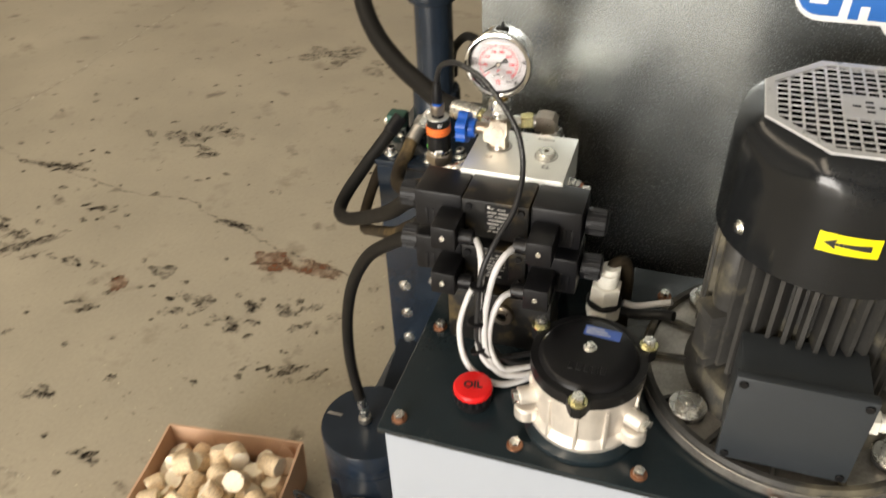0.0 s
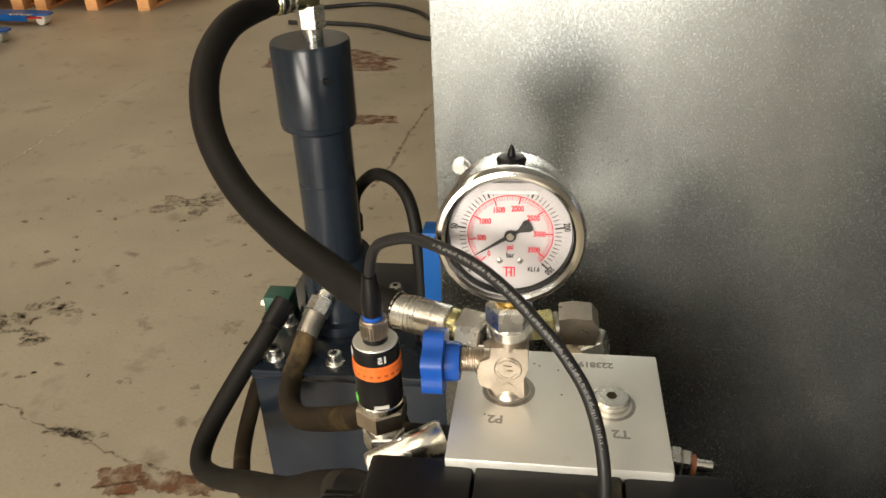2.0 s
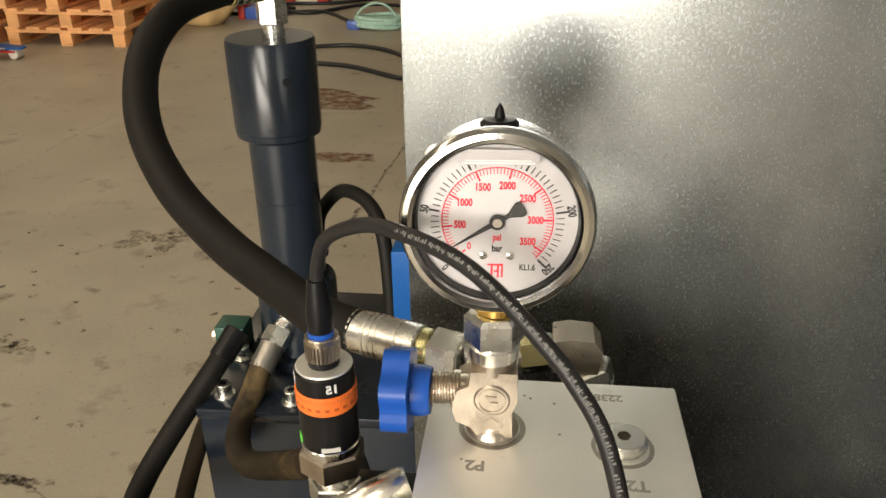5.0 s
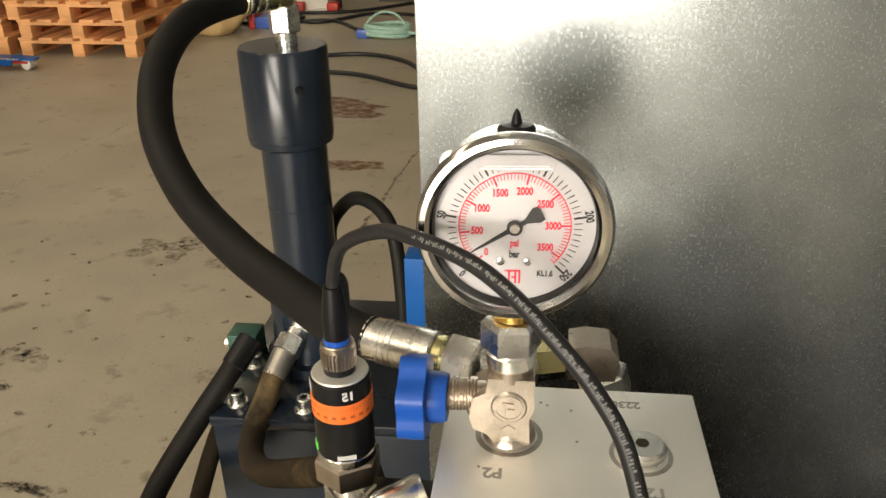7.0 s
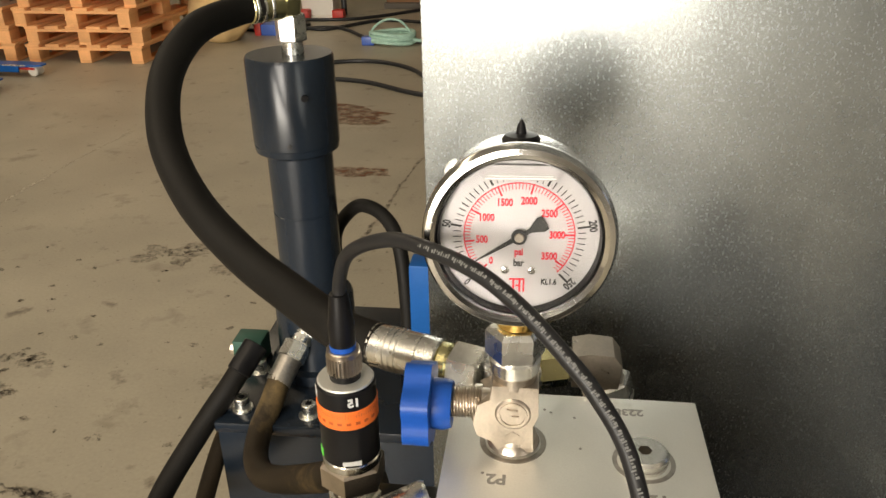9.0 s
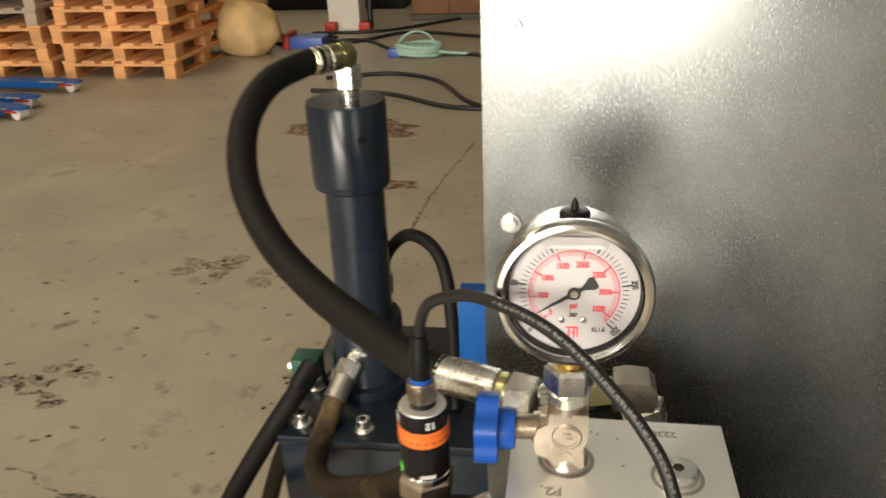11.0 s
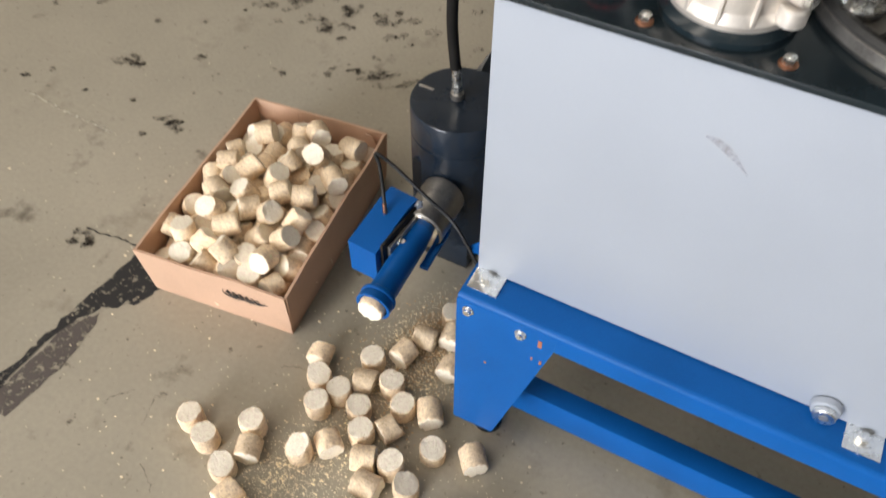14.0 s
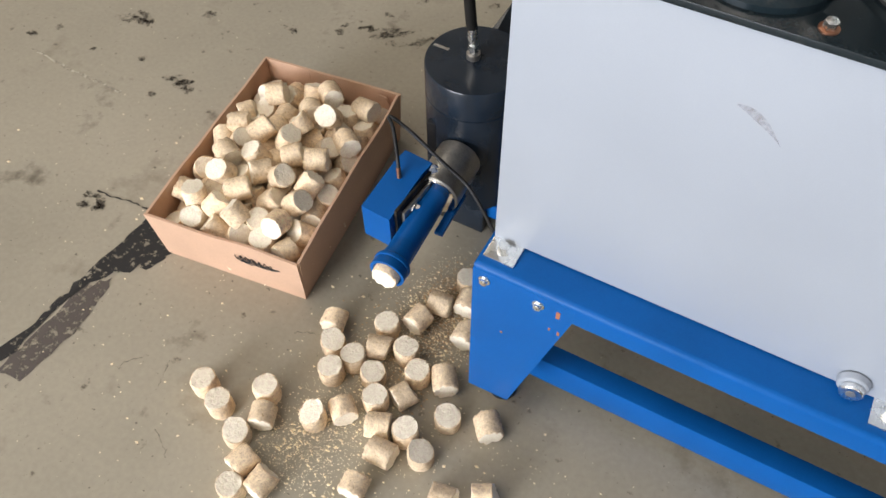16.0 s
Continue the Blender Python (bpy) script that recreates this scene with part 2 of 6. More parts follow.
def floor_material():
    m = mat("worn_concrete_floor", (0.365, 0.325, 0.252), 0.46, vary=0.13, scale=2.2, fine=95, bump=0.12, spread=0.14, dirt=(0.17, 0.14, 0.10), dirt_amount=0.12, dirt_scale=4.5, spec=0.36)
    n, l = m.node_tree.nodes, m.node_tree.links
    co, p = n["Texture Coordinate"], n["Principled BSDF"]
    base = p.inputs["Base Color"].links[0].from_socket
    for scale, low, high, tone in ((7.0, 0.63, 0.74, (0.075, 0.058, 0.04)), (24.0, 0.655, 0.73, (0.06, 0.046, 0.032)), (70.0, 0.66, 0.71, (0.06, 0.048, 0.036)), (150.0, 0.68, 0.72, (0.08, 0.065, 0.05)), (55.0, 0.73, 0.77, (0.62, 0.58, 0.5))):
        t = n.new("ShaderNodeTexNoise")
        t.inputs["Scale"].default_value, t.inputs["Detail"].default_value, t.inputs["Roughness"].default_value = scale, 5, 0.6
        l.new(co.outputs["Object"], t.inputs["Vector"])
        r = n.new("ShaderNodeMapRange")
        r.inputs["From Min"].default_value, r.inputs["From Max"].default_value, r.inputs["To Max"].default_value = low, high, 0.75
        l.new(t.outputs["Fac"], r.inputs["Value"])
        x = n.new("ShaderNodeMix")
        x.data_type = "RGBA"
        x.inputs["B"].default_value = (*tone, 1)
        l.new(r.outputs[0], x.inputs["Factor"]), l.new(base, x.inputs["A"])
        base = x.outputs["Result"]
    l.new(base, p.inputs["Base Color"])
    return m


M["floor"] = floor_material()


def stain_material(name, color, low, high, scale, rough=0.5, strong=0.92):
    m = bpy.data.materials.new(name)
    m.use_nodes = True
    n, l = m.node_tree.nodes, m.node_tree.links
    p = n["Principled BSDF"]
    co, t, r = n.new("ShaderNodeTexCoord"), n.new("ShaderNodeTexNoise"), n.new("ShaderNodeMapRange")
    t.inputs["Scale"].default_value, t.inputs["Detail"].default_value, t.inputs["Roughness"].default_value = scale, 7, 0.7
    r.inputs["From Min"].default_value, r.inputs["From Max"].default_value, r.inputs["To Max"].default_value = low, high, strong
    l.new(co.outputs["Object"], t.inputs["Vector"]), l.new(t.outputs["Fac"], r.inputs["Value"]), l.new(r.outputs[0], p.inputs["Alpha"])
    p.inputs["Base Color"].default_value, p.inputs["Roughness"].default_value = (*color, 1), rough
    return m


M["oil"] = stain_material("oil_stain", (0.065, 0.046, 0.032), 0.42, 0.70, 38, 0.45, 0.72)
M["crack"] = stain_material("dark_crack", (0.07, 0.05, 0.035), 0.42, 0.62, 30, 0.6, 0.7)
M["rust_stain"] = stain_material("rust_stain", (0.19, 0.070, 0.028), 0.36, 0.62, 18, 0.6, 0.85)
M["tar"] = stain_material("tar_strip", (0.009, 0.008, 0.009), 0.40, 0.45, 60, 0.5, 0.98)
M["patch"] = stain_material("grey_patch", (0.105, 0.085, 0.075), 0.38, 0.50, 60, 0.6)
M["pale"] = stain_material("pale_scratch", (0.55, 0.50, 0.40), 0.46, 0.56, 40, 0.7)
M["smear"] = stain_material("faint_smear", (0.29, 0.235, 0.205), 0.34, 0.66, 160, 0.5, 0.4)

# ---- builders ----


def box(bm, x0, x1, y0, y1, z0, z1, bevel=0.0, m=None):
    made = bmesh.ops.create_cube(bm, size=1, matrix=(m or Matrix()) @ Matrix.Translation(((x0 + x1) / 2, (y0 + y1) / 2, (z0 + z1) / 2)) @ Matrix.Diagonal((x1 - x0, y1 - y0, z1 - z0, 1)))
    if bevel:
        edges = {e for v in made["verts"] for e in v.link_edges}
        bmesh.ops.bevel(bm, geom=list(edges), offset=bevel, segments=2, affect="EDGES", profile=0.6)
    return bm


def lathe(bm, base, axis, profile, seg=32, twist=0.0):
    """A turned body: profile rows of (distance along the axis, radius)."""
    axis = Vector(axis).normalized()
    q = axis.to_track_quat("Z", "Y")
    rings = []
    for s, r in profile:
        c = Vector(base) + axis * s
        if r < 1e-6:
            rings.append([bm.verts.new(c)])
        else:
            rings.append([bm.verts.new(c + q @ Vector((r * math.cos(twist + 2 * math.pi * k / seg), r * math.sin(twist + 2 * math.pi * k / seg), 0))) for k in range(seg)])
    for a, b in zip(rings, rings[1:]):
        for k in range(seg):
            j = (k + 1) % seg
            if len(a) == 1 and len(b) == 1:
                continue
            if len(a) == 1:
                bm.faces.new((a[0], b[k], b[j]))
            elif len(b) == 1:
                bm.faces.new((a[k], b[0], a[j]))
            else:
                bm.faces.new((a[k], b[k], b[j], a[j]))
    if profile[-1][0] < max(q[0] for q in profile) - 1e-9 and len(rings[-1]) > 1:
        for k in range(seg):
            j = (k + 1) % seg
            bm.faces.new((rings[-1][k], rings[0][k], rings[0][j], rings[-1][j]))
        return bm
    for ring, flip in ((rings[0], False), (rings[-1], True)):
        if len(ring) > 1:
            bm.faces.new(ring if flip else ring[::-1])
    return bm


def rod(bm, p0, p1, r0, r1=None, seg=24, edge=0.0, twist=0.0):
    p0, p1 = Vector(p0), Vector(p1)
    r1, n = r0 if r1 is None else r1, (p1 - p0).length
    if edge:
        return lathe(bm, p0, p1 - p0, [(0, r0 - edge), (edge, r0), (n - edge, r1), (n, r1 - edge)], seg, twist)
    return lathe(bm, p0, p1 - p0, [(0, r0), (n, r1)], seg, twist)


def hexnut(bm, p0, p1, r, twist=0.3):
    return rod(bm, p0, p1, r, seg=6, edge=r * 0.08, twist=twist)


def smooth_path(points, steps=8):
    p = [Vector(v) for v in points]
    p = [2 * p[0] - p[1], *p, 2 * p[-1] - p[-2]]
    out = []
    for a, b, c, d in zip(p, p[1:], p[2:], p[3:]):
        for k in range(steps):
            t = k / steps
            out.append(0.5 * ((2 * b) + (c - a) * t + (2 * a - 5 * b + 4 * c - d) * t * t + (3 * b - a - 3 * c + d) * t ** 3))
    out.append(p[-2])
    return out


def tube(bm, points, r, seg=14, steps=8):
    path = smooth_path(points, steps)
    rings, side = [], None
    for k, c in enumerate(path):
        d = (path[min(k + 1, len(path) - 1)] - path[max(k - 1, 0)]).normalized()
        if side is None:
            side = d.orthogonal().normalized()
        side = (side - d * side.dot(d)).normalized()
        up = d.cross(side)
        rings.append([bm.verts.new(c + r * (math.cos(2 * math.pi * j / seg) * side + math.sin(2 * math.pi * j / seg) * up)) for j in range(seg)])
    for a, b in zip(rings, rings[1:]):
        for j in range(seg):
            bm.faces.new((a[j], a[(j + 1) % seg], b[(j + 1) % seg], b[j]))
    bm.faces.new(rings[0][::-1]), bm.faces.new(rings[-1])
    return bm


def prism(bm, outline, thick, m):
    """A flat outline in the local xy plane, thickened along local z, laid by the pose m."""
    low = [bm.verts.new(m @ Vector((x, y, 0))) for x, y in outline]
    high = [bm.verts.new(m @ Vector((x, y, thick))) for x, y in outline]
    bm.faces.new(low[::-1]), bm.faces.new(high)
    for k in range(len(low)):
        j = (k + 1) % len(low)
        bm.faces.new((low[k], low[j], high[j], high[k]))
    return bm


ORIGIN = {}


def finish(bm, material, origin, angle=32):
    bmesh.ops.recalc_face_normals(bm, faces=bm.faces)
    bmesh.ops.translate(bm, verts=bm.verts, vec=-Vector(origin))
    for f in bm.faces:
        f.smooth = True
    limit = radians(angle)
    for e in bm.edges:
        e.smooth = len(e.link_faces) == 2 and e.calc_face_angle(0.0) < limit
    me = bpy.data.meshes.new("mesh")
    bm.to_mesh(me)
    bm.free()
    me.materials.append(material)
    return me


def thing(name, at, label, category, group="", kind=""):
    ob = new(name)
    ob.empty_display_size = 0.05
    ob.location = at
    ORIGIN[ob.name] = Vector(at)
    return tagged(ob, label, category, group, kind)


def part(name, bm, material, parent, label=""):
    origin = ORIGIN[parent.name]
    ob = new(name, finish(bm, M[material], origin))
    ob.parent = parent
    ORIGIN[ob.name] = origin
    return tagged(ob, label)


def solo(name, bm, material, at, label, category, group="", kind=""):
    ob = new(name, finish(bm, M[material], at))
    ob.location = at
    ORIGIN[ob.name] = Vector(at)
    return tagged(ob, label, category, group, kind)


def B():
    return bmesh.new()


def lettering(text, size, m, name, parent, material, align="CENTER", thick=0.0002):
    cu = bpy.data.curves.new("writing", "FONT")
    cu.body, cu.size, cu.align_x, cu.align_y, cu.extrude, cu.resolution_u = text, size, align, "CENTER", thick, 3
    cu.offset = size * 0.035
    tmp = new("writing_source", cu)
    dg = bpy.context.evaluated_depsgraph_get()
    me = bpy.data.meshes.new_from_object(tmp.evaluated_get(dg))
    bpy.data.objects.remove(tmp)
    me.transform(Matrix.Translation(-ORIGIN[parent.name]) @ m)
    me.materials.clear()
    me.materials.append(M[material])
    ob = new(name, me)
    ob.parent = parent
    ORIGIN[ob.name] = ORIGIN[parent.name]
    return ob


def bolt(parent, p, axis=(0, 0, 1), r=0.0065, h=0.006, washer="zinc", name="bolt", socket=False):
    p, axis = Vector(p), Vector(axis).normalized()
    b = part(name, hexnut(B(), p + axis * 0.0018, p + axis * (0.0018 + h), r) if not socket else rod(B(), p + axis * 0.0018, p + axis * (0.0018 + h), r, edge=0.0008, seg=20), "zinc", parent)
    part("washer", rod(B(), p - axis * 0.001, p + axis * 0.0018, r * 1.45, edge=0.0004, seg=20), washer, b)
    if socket:
        part("socket", rod(B(), p + axis * (0.0018 + h - 0.001), p + axis * (0.002 + h), r * 0.5, seg=6), "black", b)
    else:
        part("shank_end", rod(B(), p + axis * (0.0018 + h), p + axis * (0.0022 + h), r * 0.55, seg=12), "zinc", b)
    return b

# ---- the hall ----
solo("floor", box(B(), -11, 11, -8.0, 12.0, -0.12, 0.0), "floor", (0, 0, 0), "worn tan-grey concrete floor with oil stains and cracks", "floor", kind="structure")
solo("ground", box(B(), -150, 150, -150, 150, -0.3, -0.121), "yard", (0, 0, -0.121), "pale concrete yard outside the hall doors", "ground", kind="structure")
# walls out of view, added to enclose the light and feed reflections
solo("unseen_wall_north", box(B(), -11, 11, 12.0, 12.25, -0.12, 5.5), "concrete_wall", (0, 12, 0), "unseen plain hall wall added to close in light and reflections", "wall", kind="structure")
solo("unseen_wall_west", box(B(), -11.25, -11, -8.2, 12.25, -0.12, 5.5), "concrete_wall", (-11, 4, 0), "unseen plain hall wall added to close in light and reflections", "wall", kind="structure")
solo("unseen_wall_east", box(B(), 11, 11.25, -8.2, 12.25, -0.12, 5.5), "concrete_wall", (11, 4, 0), "unseen plain hall wall added to close in light and reflections", "wall", kind="structure")
# unseen front wall, its openings assumed for the added front lamps
wall = B()
for a, b in ((-11, DOORS[0][0]), (DOORS[0][1], DOORS[1][0]), (DOORS[1][1], 11)):
    box(wall, a, b, -8.2, -8.0, -0.12, 4.2)
box(wall, -11, 11, -8.2, -8.0, 4.2, 5.5)
solo("unseen_wall_south", wall, "concrete_wall", (0, -8, 0), "unseen hall front wall with two assumed doorways for the front light", "wall", kind="structure")
# unseen strips just above the added fill lamps
strips = B()
for x, y, long, watts in OVERHEAD_FILLS:
    box(strips, x - .6, x + .6, y - long / 2, y + long / 2, 5.45, 5.47)
solo("unseen_overhead_strips", strips, "dial", (0, 4, 5.45), "unseen white strips over the added overhead fill lamps", "rooflight", kind="structure")
# ceiling out of view, added to bound and bounce the light
roof = box(B(), -11.25, 11.25, -8.2, 12.25, 5.5, 5.7)
solo("ceiling", roof, "roof", (0, 4, 5.5), "unseen grey ceiling added to close in light and reflections", "ceiling", kind="structure")
FLOOR = bpy.data.objects["floor"]


def stain(name, outline, material, z=0.0012):
    """A flat ragged stain on the floor, from its outline in metres."""
    pts, rnd = [], random.Random(len(outline) + int(outline[0][0] * 977))
    for (x0, y0), (x1, y1) in zip(outline, outline[1:] + outline[:1]):
        for k in range(4):
            t, w = k / 4, 0.006
            pts.append((x0 + (x1 - x0) * t + rnd.uniform(-w, w), y0 + (y1 - y0) * t + rnd.uniform(-w, w)))
    bm = B()
    bm.faces.new([bm.verts.new((x, y, z)) for x, y in pts])
    return part(name, bm, material, FLOOR)


def blot(x, y, rx, ry, turn, material, seed):
    rnd = random.Random(seed)
    out = []
    for k in range(18):
        a = 2 * math.pi * k / 18
        r = rnd.uniform(0.75, 1.2)
        u, v = rx * r * math.cos(a), ry * r * math.sin(a)
        out.append((x + u * math.cos(turn) - v * math.sin(turn), y + u * math.sin(turn) + v * math.cos(turn)))
    return stain("stain", out, material, 0.0010 + 0.0001 * (seed % 7))


BLOTS = ((-1.74, 2.48, .09, .055), (-1.57, 2.52, .05, .05), (-1.56, 2.38, .07, .04), (-2.09, 2.15, .16, .03), (-1.83, 1.73, .12, .06), (-1.95, 1.75, .09, .05),
         (-1.20, 1.98, .06, .025), (-1.17, 1.58, .05, .045), (-.98, 1.55, .05, .035), (-.78, 1.64, .05, .05), (-1.32, 1.69, .04, .03), (-1.38, 3.28, .13, .1),
         (-.95, 1.63, .03, .03), (-1.46, 1.49, .03, .02), (-1.71, 1.95, .05, .02), (-1.63, 1.66, .05, .02), (-1.02, .64, .02, .018), (-1.35, 1.16, .04, .02), (-1.1, 1.02, .03, .02), (-.72, 1.42, .08, .016))
scatter = random.Random(11)
for k, (x, y, rx, ry) in enumerate(BLOTS):
    for j in range(9):
        f = scatter.uniform(.14, .5)
        blot(x + scatter.gauss(0, .65) * rx, y + scatter.gauss(0, .65) * ry, rx * f * 1.25, ry * f, 0.3 * (k % 5) - 0.5 + scatter.uniform(-.4, .4), "oil", 11 * k + j)
for k in range(160):
    x, y = scatter.uniform(-2.6, -.5), scatter.uniform(.9, 3.4)
    f = scatter.uniform(.003, .014)
    blot(x, y, f * 1.2, f * .8, scatter.uniform(-.8, .8), "oil", 300 + k)
for k, (x, y, rx, ry) in enumerate(((-1.0, 1.84, .07, .05), (-.85, 1.84, .11, .035), (-1.42, 1.61, .04, .035), (-1.36, 5.3, .45, .25), (-.95, 4.3, .2, .08))):
    blot(x, y, rx, ry, -0.1, "rust_stain", 40 + k)


def crack(points, width, material, seed, wander=.010):
    rnd = random.Random(seed)
    path = [v + Vector((rnd.uniform(-wander, wander), rnd.uniform(-wander, wander), 0)) for v in smooth_path([(x, y, 0.0016) for x, y in points], 6)]
    bm, last = B(), None
    for k, c in enumerate(path):
        d = (path[min(k + 1, len(path) - 1)] - path[max(k - 1, 0)]).normalized()
        w = width * rnd.uniform(0.3, 1.3)
        pair = (bm.verts.new(c + w * Vector((-d.y, d.x, 0))), bm.verts.new(c - w * Vector((-d.y, d.x, 0))))
        if last:
            bm.faces.new((last[0], last[1], pair[1], pair[0]))
        last = pair
    part("crack", bm, material, FLOOR)


crack(((-2.4, 2.19), (-2.18, 2.13), (-1.98, 2.11), (-1.67, 2.06), (-1.46, 2.07), (-1.33, 2.01), (-1.2, 1.97), (-1.07, 1.92), (-.95, 1.89), (-.77, 1.85), (-.58, 1.8)), 0.0045, "crack", 1)
crack(((-2.6, 2.4), (-2.55, 2.72), (-2.52, 3.16), (-2.49, 3.6), (-2.46, 4.3), (-2.4, 4.9)), 0.012, "pale", 2)
crack(((-.72, 3.5), (-.69, 3.78), (-.67, 4.13), (-.62, 4.54), (-.55, 5.0)), 0.008, "crack", 3)
crack(((-1.03, .67), (-.99, .67), (-.94, .68), (-.88, .68)), 0.0022, "tar", 4, .002)
crack(((-1.51, .94), (-1.35, .93), (-1.19, .93)), 0.004, "pale", 5, .003)
for k, (x, y, dx, dy) in enumerate(((-.62, .42, .02, -.06), (-.55, .30, .05, -.03), (.10, .36, .07, .05), (.22, .45, .02, -.05), (-.05, .30, .08, -.01), (-.70, .36, .04, .05), (.35, .52, .03, -.06), (-.45, .58, .05, .02))):
    crack(((x, y), (x + dx * .5, y + dy * .5 + .004), (x + dx, y + dy)), 0.0010, "crack", 20 + k, .002)
stain("tar_strip", [(-.93, .22), (-.91, .34), (-.9, .41), (-.9, .48), (-.89, .56), (-.89, .66), (-.78, .63), (-.78, .6), (-.8, .56), (-.85, .52), (-.88, .46), (-.89, .32), (-.9, .22)], "tar")
stain("worn_patch", [(-.89, .25), (-.885, .32), (-.88, .47), (-.84, .51), (-.83, .46), (-.82, .35), (-.84, .25)], "patch", 0.0010)

# ---- machine frame and oil tank ----
frame_thing = thing("machine_stand", (0.3, 0.8, 0), "bright blue powder-coated steel machine stand on the floor", "machine stand")
bend = [(.606 + .009 * (1 - math.cos(a)), .447 + .009 * math.sin(a)) for a in (0, .4, .8, 1.2, 1.5708)]
b = prism(B(), [(.606, .416)] + bend + [(.70, .456), (.70, .452), (.615, .452), (.611, .450), (.610, .446), (.610, .416)], .942, Matrix(((0, 0, 1, -.082), (1, 0, 0, 0), (0, 1, 0, 0), (0, 0, 0, 1))))
part("front_rail", b, "blue", frame_thing)
b = prism(B(), [(-.084, .098), (-.012, .102), (.065, .418), (.065, .4465), (-.084, .4465)], .004, pose(0, .6097, 0, 90))
part("leg_plate", b, "blue", frame_thing)
part("leg_side", box(B(), -.0845, -.0805, .609, .70, .098, .4515, .001), "blue", frame_thing)
part("leg_foot", lathe(B(), (-.045, .672, 0), (0, 0, 1), [(0, .026), (.01, .026), (.014, .01), (.11, .01), (.11, .02), (.114, .02)], 20), "black", frame_thing)
part("foot_plate", box(B(), -.0805, -.008, .64, .70, .112, .118, .001), "blue", frame_thing)
part("lower_rail", box(B(), -.06, .88, .70, .738, .035, .105, .003), "blue", frame_thing)
part("side_rail", box(B(), -.082, -.04, .70, 1.6, .412, .452, .002), "blue", frame_thing)
part("rear_leg", box(B(), -.082, -.03, 1.5, 1.55, 0, .412, .002), "blue", frame_thing)
part("floor_rail", box(B(), -.33, .3, .985, 1.03, .035, .075, .003), "blue", frame_thing)
part("right_leg", box(B(), .80, .86, .64, .70, 0, .452, .002), "blue", frame_thing)
for x in (-.0655, .015):
    bolt(frame_thing, (x, .6055, .428 if x < 0 else .426), (0, -1, 0), .0062, .005)
for x, z, w, h in ((.041, .413, .006, .016), (.034, .375, .003, .007), (-.036, .31, .004, .005), (.047, .372, .004, .009)):
    part("paint_chip", box(B(), x, x + w, .6051, .6058, z, z + h, .0003), "rust", frame_thing)

tank = thing("oil_tank", (0.3, 0.85, .458), "oil tank with light grey sheet front and dark petrol lid", "tank")
part("front_sheet", box(B(), -.078, .86, .658, .662, .459, .902, .0012), "tank_white", tank, "light blue-grey powder-coated sheet with faint smears")
part("tank_body", box(B(), -.074, .855, .6625, 1.0, .460, .8965, .002), "petrol", tank)
part("lid", box(B(), -.084, .86, .6515, 1.005, .897, .905, .0015), "petrol", tank, "glossy dark petrol steel lid")
for x in (-.064, .068, .199, .33, .46, .59, .72):
    bolt(tank, (x, .671, .905), r=.0062, h=.007, washer="copper")
for x, y in ((-.065, .822), (-.065, .97), (.197, .955), (.6, .975)):
    bolt(tank, (x, y, .905), r=.0062, h=.007, washer="copper")
for x in (-.078, .424):
    tab = part("mounting_tab", box(B(), x, x + .045, .622, .664, .4565, .4595, .001), "zinc", tank)
    bolt(tab, (x + .021, .643, .4595), r=.0078, h=.006)
plug = part("drain_boss", rod(B(), (.394, .6575, .477), (.394, .646, .477), .019, .0175, edge=.002, seg=32), "tank_white", tank)
part("drain_plug", rod(B(), (.394, .646, .477), (.394, .637, .477), .0135, edge=.0015, seg=28), "zinc", tank)
part("plug_socket", rod(B(), (.394, .638, .477), (.394, .6365, .477), .006, seg=6), "steel_worn", tank)
b = B()
for k in range(9):
    t0, t1 = k / 9, (k + 1) / 9
    f = lambda t: (0.155 + 0.05 * t, 0.812 - 0.028 * t * t - 0.004 * t)
    (xa, za), (xb, zb) = f(t0), f(t1)
    w0, w1 = .0055 * math.sin(math.pi * t0 + .15), .0055 * math.sin(math.pi * min(1, t1) + .15)
    b.faces.new([b.verts.new(v) for v in ((xa, .6574, za - w0), (xb, .6574, zb - w1), (xb, .6574, zb + w1), (xa, .6574, za + w0))])
part("smear_mark", b, "smear", tank)

# ---- hopper ----
hopper = thing("hopper", (.4, 1.3, .45), "galvanised sheet hopper standing behind the tank", "hopper")
part("front_sheet", box(B(), -.0715, 1.15, 1.040, 1.0425, .456, 2.1, .0006), "galv", hopper)
b = B()
box(b, -.066, 1.14, 1.044, 1.9, .46, 2.1, .003)
part("hopper_body", b, "galv", hopper)
for z in (.963, 1.084, 1.205, 1.326, 1.447, 1.568, 1.689):
    bolt(hopper, (-.054, 1.040, z), (0, -1, 0), .0046, .003)
for sx, sz in ((-.082, .412), (1.09, .412)):
    part("support_post", box(B(), sx + .014, sx + .05, 1.06, 1.1, sz, .462, .001), "blue", hopper)
part("blue_bracket", box(B(), -.119, -.065, 1.236, 1.262, .952, 1.045, .002), "blue", hopper, "bright blue steel bracket")
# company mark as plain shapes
logo = lambda x, z: Matrix.Translation((x, 1.0396, z)) @ pose(0, 0, 0, 90)


def pill(w, h, cut=0.0):
    out = []
    for k in range(13):
        a = math.pi / 2 + math.pi * k / 12
        out.append((-w / 2 + h / 2 + h / 2 * math.cos(a), h / 2 * math.sin(a)))
    return out + [(w / 2 - cut, -h / 2), (w / 2, h / 2)]


